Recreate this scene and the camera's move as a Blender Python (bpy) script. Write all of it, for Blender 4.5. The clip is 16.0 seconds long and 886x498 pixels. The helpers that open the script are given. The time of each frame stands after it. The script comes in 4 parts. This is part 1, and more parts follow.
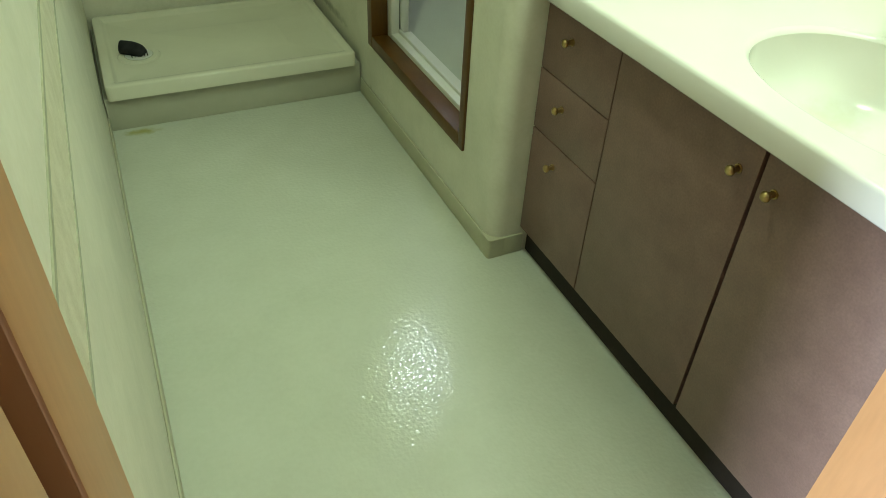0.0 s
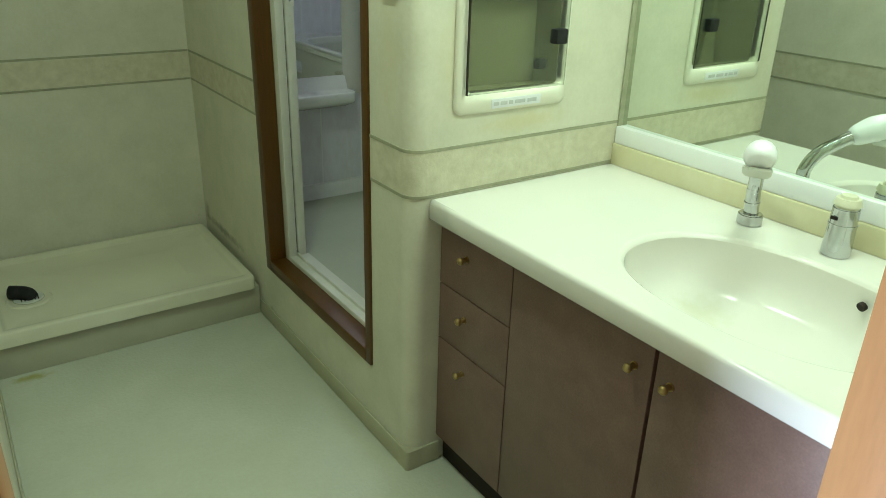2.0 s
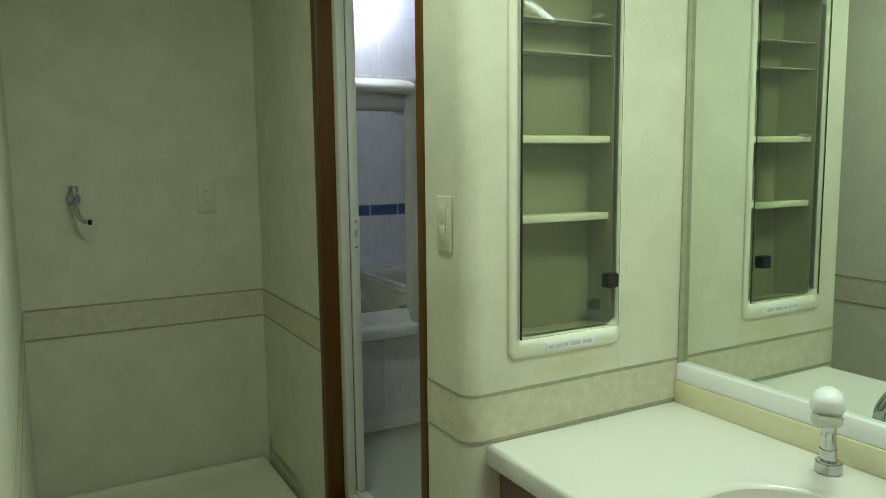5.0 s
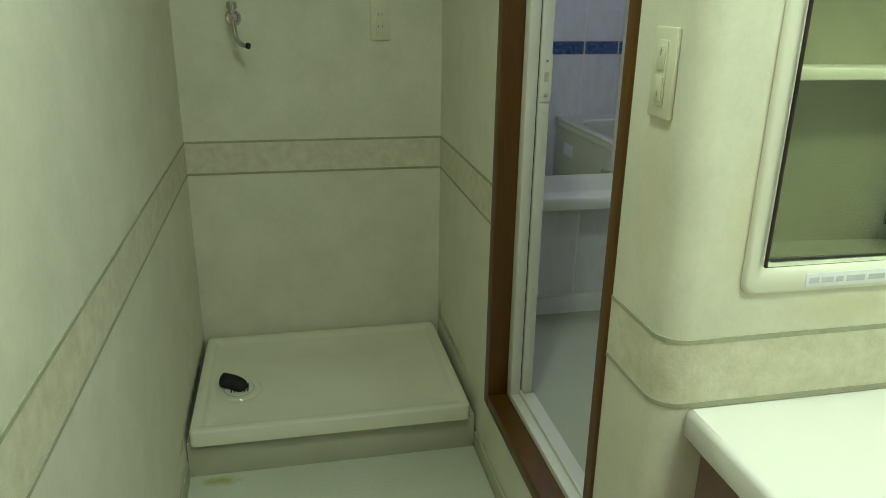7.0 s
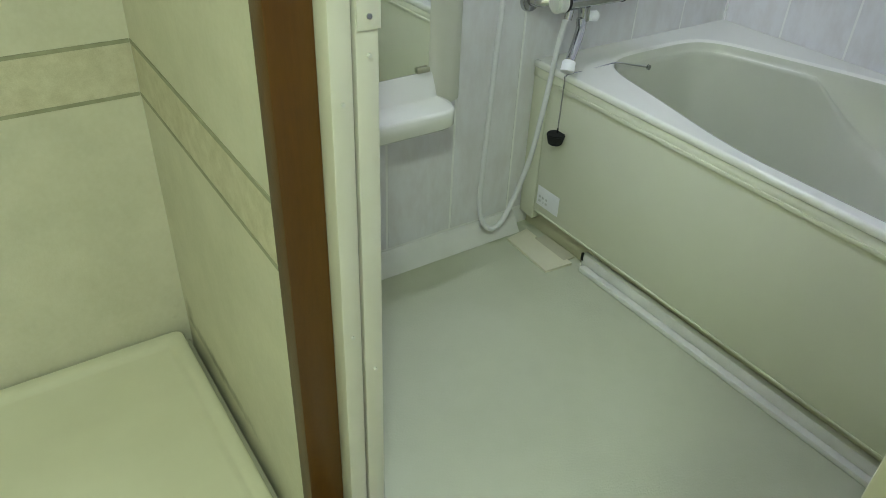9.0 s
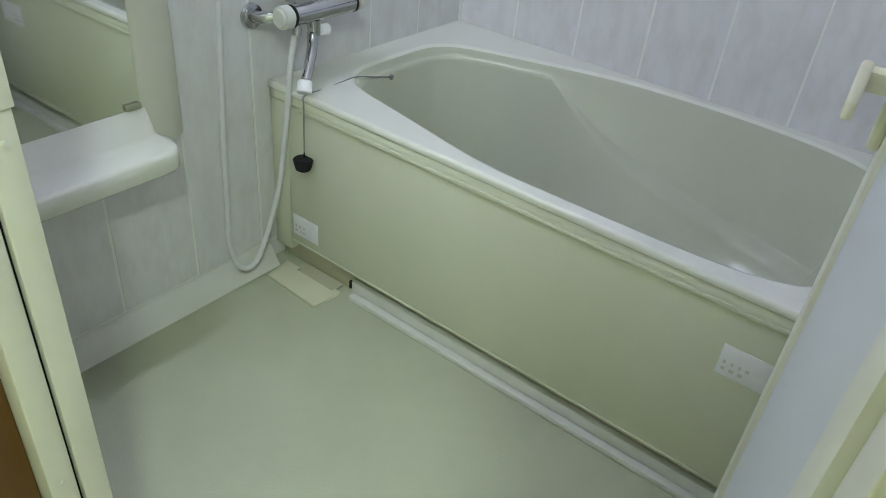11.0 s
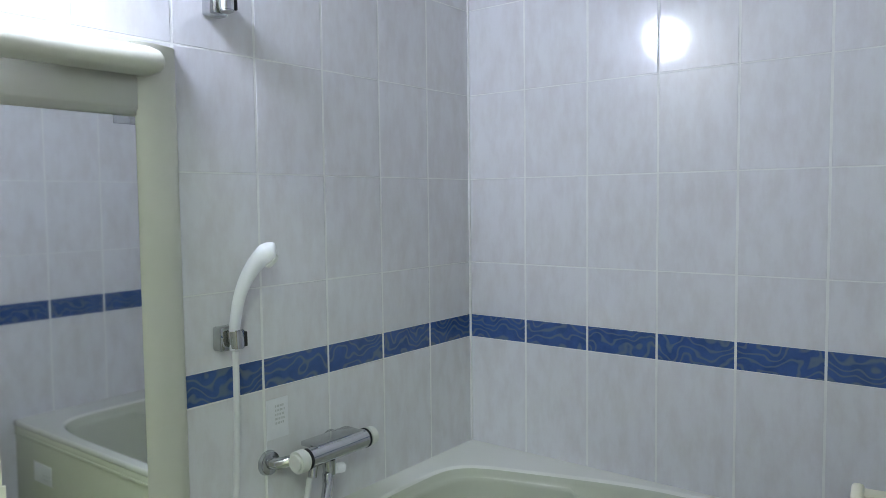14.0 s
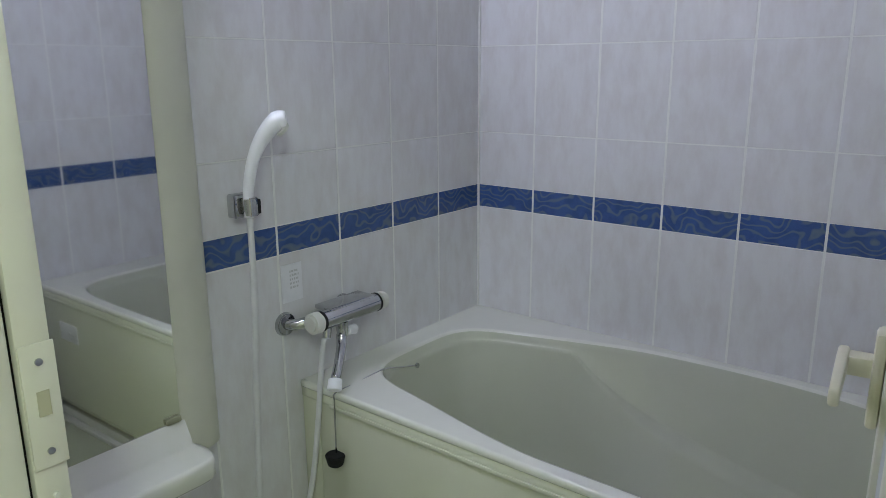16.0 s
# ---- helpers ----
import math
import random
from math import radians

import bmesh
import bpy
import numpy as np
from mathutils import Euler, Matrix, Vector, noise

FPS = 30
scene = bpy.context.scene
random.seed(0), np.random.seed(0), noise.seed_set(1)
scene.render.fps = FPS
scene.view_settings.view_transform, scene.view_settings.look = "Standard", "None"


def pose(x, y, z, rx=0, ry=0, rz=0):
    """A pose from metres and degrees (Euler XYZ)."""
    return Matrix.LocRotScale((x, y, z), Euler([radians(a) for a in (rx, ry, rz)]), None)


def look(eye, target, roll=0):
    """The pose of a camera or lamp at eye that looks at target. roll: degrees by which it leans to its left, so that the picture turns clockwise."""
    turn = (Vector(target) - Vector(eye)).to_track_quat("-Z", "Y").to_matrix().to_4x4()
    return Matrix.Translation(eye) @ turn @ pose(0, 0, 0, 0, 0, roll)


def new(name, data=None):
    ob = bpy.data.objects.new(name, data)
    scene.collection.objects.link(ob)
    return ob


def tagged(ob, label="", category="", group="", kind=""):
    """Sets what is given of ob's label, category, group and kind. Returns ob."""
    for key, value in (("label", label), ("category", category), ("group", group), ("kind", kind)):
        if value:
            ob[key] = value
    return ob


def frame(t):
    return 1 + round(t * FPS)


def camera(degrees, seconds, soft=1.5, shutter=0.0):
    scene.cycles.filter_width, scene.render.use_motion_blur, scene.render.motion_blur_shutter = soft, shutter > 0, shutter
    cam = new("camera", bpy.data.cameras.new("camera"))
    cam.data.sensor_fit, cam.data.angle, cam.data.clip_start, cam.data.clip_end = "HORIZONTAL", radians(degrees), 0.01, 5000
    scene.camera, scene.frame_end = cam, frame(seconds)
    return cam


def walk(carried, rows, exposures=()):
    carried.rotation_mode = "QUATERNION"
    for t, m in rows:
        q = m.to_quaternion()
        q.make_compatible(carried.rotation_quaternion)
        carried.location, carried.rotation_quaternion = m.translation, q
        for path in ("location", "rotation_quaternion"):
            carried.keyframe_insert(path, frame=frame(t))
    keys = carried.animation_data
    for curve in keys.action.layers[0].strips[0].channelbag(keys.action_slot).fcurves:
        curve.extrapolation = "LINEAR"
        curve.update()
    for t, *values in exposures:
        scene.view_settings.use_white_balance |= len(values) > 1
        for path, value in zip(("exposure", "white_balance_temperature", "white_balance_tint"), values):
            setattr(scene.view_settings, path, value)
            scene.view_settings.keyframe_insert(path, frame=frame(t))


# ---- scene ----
cam = camera(62.4, 16.0, soft=0.85)

PATH = [
    (0, (0.279, 0.465, 1.299), (0.962, 1.865, 0.044), 3.0),
    (0.5, (0.254, 0.493, 1.322), (1.085, 1.838, 0.096), 2.7),
    (1, (0.226, 0.484, 1.347), (1.199, 1.853, 0.262), 3.2),
    (1.5, (0.231, 0.463, 1.371), (1.253, 1.905, 0.435), 2.3),
    (2, (0.23, 0.462, 1.378), (1.278, 1.965, 0.578), 1.7),
    (2.5, (0.232, 0.458, 1.399), (1.294, 2.026, 0.754), 0.5),
    (3, (0.229, 0.446, 1.408), (1.313, 2.061, 0.94), 0.9),
    (3.5, (0.23, 0.431, 1.418), (1.299, 2.094, 1.113), -0.7),
    (6, (0.333, 0.489, 1.463), (1.08, 2.326, 1.208), 0.1),
    (6.5, (0.448, 0.639, 1.422), (0.992, 2.514, 0.989), 0.6),
    (7, (0.543, 0.92, 1.412), (0.94, 2.764, 0.745), 0.9),
    (7.5, (0.626, 1.248, 1.395), (0.947, 3.026, 0.537), -0.4),
    (8, (0.667, 1.552, 1.406), (1.077, 3.302, 0.529), -0.3),
    (8.2, (0.677, 1.662, 1.393), (1.216, 3.378, 0.517), -0.1),
    (8.5, (0.703, 1.825, 1.399), (1.447, 3.419, 0.464), 0.5),
    (9, (0.802, 2.0, 1.414), (1.735, 3.335, 0.291), 2.6),
    (9.5, (0.874, 2.102, 1.416), (1.975, 3.183, 0.143), 6.9),
    (12, (0.972, 2.102, 1.449), (2.449, 3.127, 0.573), 2.3),
    (12.5, (0.974, 2.078, 1.466), (2.493, 3.184, 0.781), 1.2),
    (13, (0.969, 2.071, 1.482), (2.505, 3.244, 0.966), 0.2),
    (13.5, (0.968, 2.068, 1.487), (2.525, 3.284, 1.177), -0.7),
    (14, (0.966, 2.07, 1.497), (2.537, 3.3, 1.366), -0.7),
    (14.5, (0.962, 2.077, 1.504), (2.54, 3.305, 1.485), -0.4),
    (15, (0.965, 2.071, 1.504), (2.542, 3.297, 1.413), -0.3),
    (15.5, (0.958, 2.067, 1.497), (2.523, 3.278, 1.206), -0.4),
    (16, (0.943, 2.064, 1.5), (2.461, 3.274, 1.019), -0.3),
]
walk(cam, [(t, look(eye, target, roll)) for t, eye, target, roll in PATH],
     [(0, -0.10, 6700, 0), (0.5, -0.13, 6450, 4), (1.0, -0.20, 6380, 6), (1.5, -0.20, 6380, 6), (2.0, -0.34, 6380, 5), (2.5, -0.44, 6380, 8), (3.5, -0.54, 6350, 9),
      (6, -0.95, 6420, 10), (6.5, -0.68, 6400, 9.5), (7, -0.38, 6420, 10.5), (8.5, 0.50, 6450, 11.5), (9.0, 0.60, 6450, 11), (9.5, 0.60, 6420, 13.5), (12, 0.76, 6270, 14), (12.5, 0.82, 6260, 13),
      (13.2, 0.73, 6250, 12.5), (14.5, 0.24, 6200, 14), (15.5, 0.24, 6200, 18), (16, 0.13, 6290, 20)])

# ---------------------------------------------------------------- world and lights
world = bpy.data.worlds.new("world")
scene.world = world
world.use_nodes = True
world.node_tree.nodes["Background"].inputs[0].default_value = (0.55, 0.6, 0.65, 1)
world.node_tree.nodes["Background"].inputs[1].default_value = 0.05


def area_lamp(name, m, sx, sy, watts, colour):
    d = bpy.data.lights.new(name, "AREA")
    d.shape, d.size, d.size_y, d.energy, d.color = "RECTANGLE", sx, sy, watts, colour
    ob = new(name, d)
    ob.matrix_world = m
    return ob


def point_lamp(name, p, radius, watts, colour):
    d = bpy.data.lights.new(name, "POINT")
    d.shadow_soft_size, d.energy, d.color = radius, watts, colour
    ob = new(name, d)
    ob.location = p
    return ob


# fluorescent tube over the vanity mirror, ceiling light, an unseen fill panel added low in the hall to brighten the
# cabinet; the bathroom's globe lamp is a mesh
area_lamp("vanity_light", look((1.44, 1.15, 2.15), (1.05, 1.22, 0.0)), 0.06, 0.62, 14.5, (0.79, 1.0, 0.81))
area_lamp("ceiling_light", look((0.62, 1.75, 2.41), (0.62, 1.75, 0.0)), 0.15, 0.15, 12.6, (0.79, 1.0, 0.80))
area_lamp("hall_fill", look((-0.9, 0.19, 0.24), (1.2, 0.92, 0.40)), 0.26, 0.34, 105, (0.66, 0.79, 1.0))

# ---------------------------------------------------------------- materials


def mat(name, base, rough=0.5, metal=0.0, alt=None, scale=8.0, amount=0.5, bump=0.0, bump_scale=120.0, stretch=(1, 1, 1),
        fine=0.0, coat=0.0, spec=0.5, rough_var=0.0, spots=(), bump_detail=3):
    """A surface with broad variation (base to alt), fine grain and relief, in metres."""
    m = bpy.data.materials.new(name)
    m.use_nodes = True
    nt = m.node_tree
    b = nt.nodes["Principled BSDF"]
    b.inputs["Roughness"].default_value = rough
    b.inputs["Metallic"].default_value = metal
    b.inputs["Coat Weight"].default_value = coat
    b.inputs["Specular IOR Level"].default_value = spec
    b.inputs["Base Color"].default_value = (*base, 1)
    geo = nt.nodes.new("ShaderNodeNewGeometry")
    mp = nt.nodes.new("ShaderNodeMapping")
    mp.inputs["Scale"].default_value = stretch
    nt.links.new(geo.outputs["Position"], mp.inputs["Vector"])
    col = None
    if alt is not None:
        n = nt.nodes.new("ShaderNodeTexNoise")
        n.inputs["Scale"].default_value, n.inputs["Detail"].default_value, n.inputs["Roughness"].default_value = scale, 6, 0.62
        nt.links.new(mp.outputs[0], n.inputs["Vector"])
        r = nt.nodes.new("ShaderNodeMapRange")
        r.inputs["From Min"].default_value, r.inputs["From Max"].default_value = 0.5 - 0.25 / max(amount, 0.05) * 0.5, 0.5 + 0.25 / max(amount, 0.05) * 0.5
        nt.links.new(n.outputs["Fac"], r.inputs["Value"])
        mix = nt.nodes.new("ShaderNodeMix")
        mix.data_type = "RGBA"
        mix.inputs[6].default_value, mix.inputs[7].default_value = (*base, 1), (*alt, 1)
        nt.links.new(r.outputs[0], mix.inputs[0])
        col = mix.outputs[2]
        if rough_var:
            rr = nt.nodes.new("ShaderNodeMapRange")
            rr.inputs["To Min"].default_value, rr.inputs["To Max"].default_value = rough - rough_var, rough + rough_var
            nt.links.new(n.outputs["Fac"], rr.inputs["Value"])
            nt.links.new(rr.outputs[0], b.inputs["Roughness"])
    if fine and col is not None:
        f = nt.nodes.new("ShaderNodeTexNoise")
        f.inputs["Scale"].default_value, f.inputs["Detail"].default_value = scale * 14, 3
        nt.links.new(mp.outputs[0], f.inputs["Vector"])
        mx = nt.nodes.new("ShaderNodeMix")
        mx.data_type, mx.blend_type = "RGBA", "OVERLAY"
        mx.inputs[0].default_value = fine
        nt.links.new(col, mx.inputs[6])
        nt.links.new(f.outputs["Fac"], mx.inputs[7])
        col = mx.outputs[2]
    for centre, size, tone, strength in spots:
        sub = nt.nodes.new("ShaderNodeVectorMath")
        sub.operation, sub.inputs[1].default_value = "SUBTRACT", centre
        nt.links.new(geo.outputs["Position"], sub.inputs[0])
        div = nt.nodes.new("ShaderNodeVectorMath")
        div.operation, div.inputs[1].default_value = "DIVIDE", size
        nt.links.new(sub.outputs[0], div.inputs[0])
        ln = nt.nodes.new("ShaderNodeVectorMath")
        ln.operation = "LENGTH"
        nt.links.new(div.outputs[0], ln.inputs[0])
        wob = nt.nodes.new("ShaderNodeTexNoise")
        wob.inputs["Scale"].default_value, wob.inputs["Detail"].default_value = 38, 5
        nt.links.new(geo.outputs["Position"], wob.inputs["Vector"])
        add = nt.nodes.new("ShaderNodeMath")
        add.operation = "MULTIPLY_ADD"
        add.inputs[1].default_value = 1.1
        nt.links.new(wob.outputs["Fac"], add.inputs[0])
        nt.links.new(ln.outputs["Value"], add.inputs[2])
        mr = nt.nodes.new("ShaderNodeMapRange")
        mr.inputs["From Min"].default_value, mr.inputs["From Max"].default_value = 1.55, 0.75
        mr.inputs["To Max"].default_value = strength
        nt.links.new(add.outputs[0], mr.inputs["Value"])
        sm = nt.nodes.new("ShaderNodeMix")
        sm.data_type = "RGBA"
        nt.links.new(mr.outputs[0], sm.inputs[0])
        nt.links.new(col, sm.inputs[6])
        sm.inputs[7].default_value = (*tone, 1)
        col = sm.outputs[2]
    if col is not None:
        nt.links.new(col, b.inputs["Base Color"])
    if bump:
        n2 = nt.nodes.new("ShaderNodeTexNoise")
        n2.inputs["Scale"].default_value, n2.inputs["Detail"].default_value = bump_scale, bump_detail
        nt.links.new(geo.outputs["Position"], n2.inputs["Vector"])
        bp = nt.nodes.new("ShaderNodeBump")
        bp.inputs["Strength"].default_value, bp.inputs["Distance"].default_value = bump, 0.002
        nt.links.new(n2.outputs["Fac"], bp.inputs["Height"])
        nt.links.new(bp.outputs[0], b.inputs["Normal"])
    return m


def tile_mat(name, base, alt, vein, rough, waves=False):
    """Glazed wall tile; every tile gets its own piece of the pattern."""
    m = bpy.data.materials.new(name)
    m.use_nodes = True
    nt = m.node_tree
    b = nt.nodes["Principled BSDF"]
    b.inputs["Roughness"].default_value = rough
    tc = nt.nodes.new("ShaderNodeTexCoord")
    info = nt.nodes.new("ShaderNodeObjectInfo")
    off = nt.nodes.new("ShaderNodeVectorMath")
    off.operation = "MULTIPLY_ADD"
    off.inputs[1].default_value = (7.0, 3.0, 5.0)
    nt.links.new(info.outputs["Random"], off.inputs[0])
    nt.links.new(tc.outputs["Object"], off.inputs[2])
    mp = nt.nodes.new("ShaderNodeMapping")
    mp.inputs["Scale"].default_value = (1, 1, 1) if waves else (1, 1, 0.4)
    nt.links.new(off.outputs[0], mp.inputs["Vector"])
    n = nt.nodes.new("ShaderNodeTexNoise")
    n.inputs["Scale"].default_value, n.inputs["Detail"].default_value, n.inputs["Roughness"].default_value = 26, 6, 0.6
    nt.links.new(mp.outputs[0], n.inputs["Vector"])
    ramp = nt.nodes.new("ShaderNodeValToRGB")
    e = ramp.color_ramp.elements
    e[0].position, e[0].color, e[1].position, e[1].color = 0.34, (*alt, 1), 0.60, (*base, 1)
    nt.links.new(n.outputs["Fac"], ramp.inputs[0])
    col = ramp.outputs[0]
    if waves:
        w = nt.nodes.new("ShaderNodeTexWave")
        w.wave_type, w.bands_direction = "BANDS", "Z"
        w.inputs["Scale"].default_value, w.inputs["Distortion"].default_value = 13.0, 16.0
        w.inputs["Detail"].default_value, w.inputs["Detail Scale"].default_value = 1.0, 1.3
        nt.links.new(mp.outputs[0], w.inputs["Vector"])
        wr = nt.nodes.new("ShaderNodeMapRange")
        wr.inputs["From Min"].default_value, wr.inputs["From Max"].default_value = 0.66, 1.0
        nt.links.new(w.outputs["Fac"], wr.inputs["Value"])
        mx = nt.nodes.new("ShaderNodeMix")
        mx.data_type = "RGBA"
        mx.inputs[7].default_value = (*vein, 1)
        nt.links.new(wr.outputs[0], mx.inputs[0])
        nt.links.new(col, mx.inputs[6])
        col = mx.outputs[2]
    nt.links.new(col, b.inputs["Base Color"])
    bp = nt.nodes.new("ShaderNodeBump")
    bp.inputs["Strength"].default_value, bp.inputs["Distance"].default_value = 0.06, 0.002
    nt.links.new(n.outputs["Fac"], bp.inputs["Height"])
    nt.links.new(bp.outputs[0], b.inputs["Normal"])
    return m


def glass_mat(name, tint, rough, clear):
    m = bpy.data.materials.new(name)
    m.use_nodes = True
    nt = m.node_tree
    b = nt.nodes["Principled BSDF"]
    b.inputs["Base Color"].default_value, b.inputs["Roughness"].default_value = (*tint, 1), rough
    b.inputs["Transmission Weight"].default_value, b.inputs["IOR"].default_value = clear, 1.22
    return m


M_PAPER = mat("wallpaper", (0.72, 0.69, 0.565), 0.62, alt=(0.63, 0.61, 0.49), scale=7, amount=0.7, bump=0.14, bump_scale=230, fine=0.10,
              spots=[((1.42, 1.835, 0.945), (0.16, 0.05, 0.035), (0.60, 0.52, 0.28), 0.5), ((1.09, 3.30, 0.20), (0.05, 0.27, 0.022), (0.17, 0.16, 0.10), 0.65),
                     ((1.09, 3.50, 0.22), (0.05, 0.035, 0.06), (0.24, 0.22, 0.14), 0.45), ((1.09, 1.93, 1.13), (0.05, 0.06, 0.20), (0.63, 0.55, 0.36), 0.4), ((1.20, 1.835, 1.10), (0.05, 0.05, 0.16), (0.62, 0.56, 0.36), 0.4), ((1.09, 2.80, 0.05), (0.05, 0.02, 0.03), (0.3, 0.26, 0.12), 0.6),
                     # shade of the gap beside the tray, painted onto the left wall
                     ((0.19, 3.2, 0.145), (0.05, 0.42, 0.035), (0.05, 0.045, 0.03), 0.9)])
M_BORDER = mat("wallpaper_border", (0.68, 0.64, 0.50), 0.6, alt=(0.57, 0.53, 0.39), scale=30, amount=0.8, bump=0.5, bump_scale=120, fine=0.2)
M_LINE = mat("border_line", (0.30, 0.30, 0.20), 0.6, alt=(0.42, 0.41, 0.29), scale=40)
M_BASE = mat("baseboard_vinyl", (0.52, 0.50, 0.36), 0.45, alt=(0.44, 0.42, 0.29), scale=7, bump=0.1)
M_VINYL = mat("floor_vinyl", (0.60, 0.61, 0.50), 0.03, alt=(0.54, 0.55, 0.44), scale=5, amount=0.5, bump=0.46, bump_scale=105, bump_detail=0.8, fine=0.06, rough_var=0.008,
              spots=[((0.285, 2.87, 0.0), (0.075, 0.028, 0.1), (0.36, 0.33, 0.06), 0.75)])
M_BROWN = mat("brown_door_frame", (0.118, 0.048, 0.002), 0.42, alt=(0.084, 0.032, 0.0015), scale=14, amount=0.7, stretch=(1, 1, 0.12), bump=0.1, bump_scale=180, fine=0.2)
M_JAMB = mat("tan_door_jamb", (0.50, 0.255, 0.115), 0.42, alt=(0.40, 0.19, 0.08), scale=10, amount=0.6, stretch=(1, 1, 0.12), fine=0.1, bump=0.05)
M_DARKWOOD = mat("dark_groove_wood", (0.17, 0.07, 0.03), 0.5, alt=(0.11, 0.045, 0.02), scale=12, stretch=(1, 1, 0.15))
M_ALU = mat("cream_door_metal", (0.74, 0.73, 0.64), 0.35, alt=(0.66, 0.64, 0.54), scale=5, amount=0.5, bump=0.03)
M_SEAL = mat("black_rubber", (0.010, 0.010, 0.010), 0.7, spec=0.2, alt=(0.03, 0.03, 0.03), scale=40)
M_CABINET = mat("mauve_brown_laminate", (0.215, 0.128, 0.105), 0.36, alt=(0.172, 0.098, 0.080), scale=16, amount=0.6, bump=0.12, bump_scale=320, fine=0.25)
M_KICK = mat("dark_toe_kick", (0.016, 0.011, 0.008), 0.6, spec=0.2, alt=(0.035, 0.025, 0.02), scale=12)
M_COUNTER = mat("cream_resin_counter", (0.83, 0.80, 0.76), 0.15, alt=(0.80, 0.77, 0.72), scale=5, amount=0.4, bump=0.02,
                spots=[((1.47, 1.27, 0.66), (0.07, 0.07, 0.05), (0.62, 0.60, 0.36), 0.4)])
M_SPLASH = mat("yellowed_resin_upstand", (0.74, 0.70, 0.50), 0.3, alt=(0.66, 0.60, 0.38), scale=9, amount=0.6, bump=0.02)
M_FRAME = mat("cream_cabinet_frame", (0.75, 0.73, 0.62), 0.35, alt=(0.70, 0.67, 0.55), scale=6, amount=0.5, bump=0.02)
M_BRASS = mat("aged_brass", (0.55, 0.40, 0.18), 0.28, 1.0, alt=(0.36, 0.25, 0.10), scale=60)
M_CHROME = mat("chrome", (0.60, 0.61, 0.62), 0.08, 1.0, alt=(0.48, 0.49, 0.50), scale=30)
M_WHITE = mat("white_plastic", (0.88, 0.88, 0.90), 0.30, alt=(0.84, 0.84, 0.86), scale=12, bump=0.02)
M_HOSE = mat("grey_white_hose", (0.72, 0.72, 0.72), 0.4, alt=(0.66, 0.66, 0.66), scale=30, bump=0.15, bump_scale=400)
M_CREAM = mat("cream_plastic", (0.70, 0.68, 0.52), 0.38, alt=(0.64, 0.61, 0.45), scale=10, bump=0.02)
# olive lining, darkened to hold the shade behind the glass door
M_NICHE = mat("shaded_niche_lining", (0.25, 0.245, 0.135), 0.5, alt=(0.20, 0.195, 0.105), scale=8, bump=0.03)
M_PAN = mat("cream_tray_plastic", (0.74, 0.72, 0.57), 0.09, alt=(0.69, 0.67, 0.52), scale=6, amount=0.5, bump=0.03, bump_scale=60)
M_PLINTH = mat("tray_plinth_vinyl", (0.52, 0.51, 0.40), 0.5, alt=(0.46, 0.45, 0.34), scale=8)
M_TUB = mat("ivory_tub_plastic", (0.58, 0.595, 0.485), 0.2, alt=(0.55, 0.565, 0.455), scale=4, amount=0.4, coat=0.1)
# tub ivory lightened to paint the rim's lit top; also the shelf's white
M_TUBRIM = mat("lit_rim_white_shelf", (0.79, 0.79, 0.72), 0.15, alt=(0.75, 0.75, 0.67), scale=5, amount=0.4, coat=0.3)
M_PANEL = mat("ivory_apron_panel", (0.66, 0.67, 0.53), 0.26, alt=(0.61, 0.62, 0.48), scale=3, amount=0.4)
M_BATHFLOOR = mat("bath_floor_plastic", (0.475, 0.495, 0.365), 0.42, alt=(0.43, 0.445, 0.32), scale=6, amount=0.5, bump=0.3, bump_scale=240)
M_COVE = mat("bath_cove_plastic", (0.71, 0.71, 0.66), 0.4, alt=(0.62, 0.62, 0.56), scale=9)
M_GROUT = mat("white_grout", (0.82, 0.82, 0.80), 0.7, alt=(0.74, 0.74, 0.71), scale=30)
M_TILE = tile_mat("marbled_tile", (0.735, 0.73, 0.745), (0.67, 0.65, 0.652), (0, 0, 0), 0.09)
M_BLUE = tile_mat("blue_border_tile", (0.050, 0.105, 0.29), (0.034, 0.076, 0.225), (0.115, 0.165, 0.25), 0.14, True)
M_COLUMN = mat("mirror_unit_plastic", (0.63, 0.63, 0.53), 0.35, alt=(0.57, 0.57, 0.47), scale=5)
M_MIRROR = mat("silvered_mirror", (0.80, 0.86, 0.80), 0.015, 1.0)
M_MIRROR2 = mat("bath_mirror_silver", (0.80, 0.82, 0.80), 0.03, 1.0)
M_GLASS = glass_mat("smoked_glass", (0.76, 0.79, 0.70), 0.03, 0.97)
M_FROST = glass_mat("frosted_door_panel", (0.80, 0.82, 0.84), 0.45, 0.35)
M_PAPERLBL = mat("label_paper", (0.80, 0.80, 0.82), 0.5, alt=(0.74, 0.74, 0.77), scale=40)
M_INK = mat("grey_print", (0.22, 0.25, 0.32), 0.6, alt=(0.3, 0.32, 0.38), scale=50)
M_INK2 = mat("faint_print", (0.50, 0.50, 0.50), 0.6, alt=(0.60, 0.6, 0.60), scale=60)
M_CEIL = mat("white_ceiling", (0.78, 0.77, 0.72), 0.7, alt=(0.73, 0.72, 0.67), scale=6, bump=0.1)
# unseen hall walls, toned down to cut the light they bounce inside
M_HALLWALL = mat("unseen_hall_wall", (0.32, 0.29, 0.23), 0.7, alt=(0.27, 0.24, 0.19), scale=6, bump=0.1)
M_HALL = mat("hall_floor_wood", (0.36, 0.22, 0.11), 0.4, alt=(0.28, 0.16, 0.08), scale=9, stretch=(1, 0.1, 1))
M_LAMP = bpy.data.materials.new("lamp_glass")
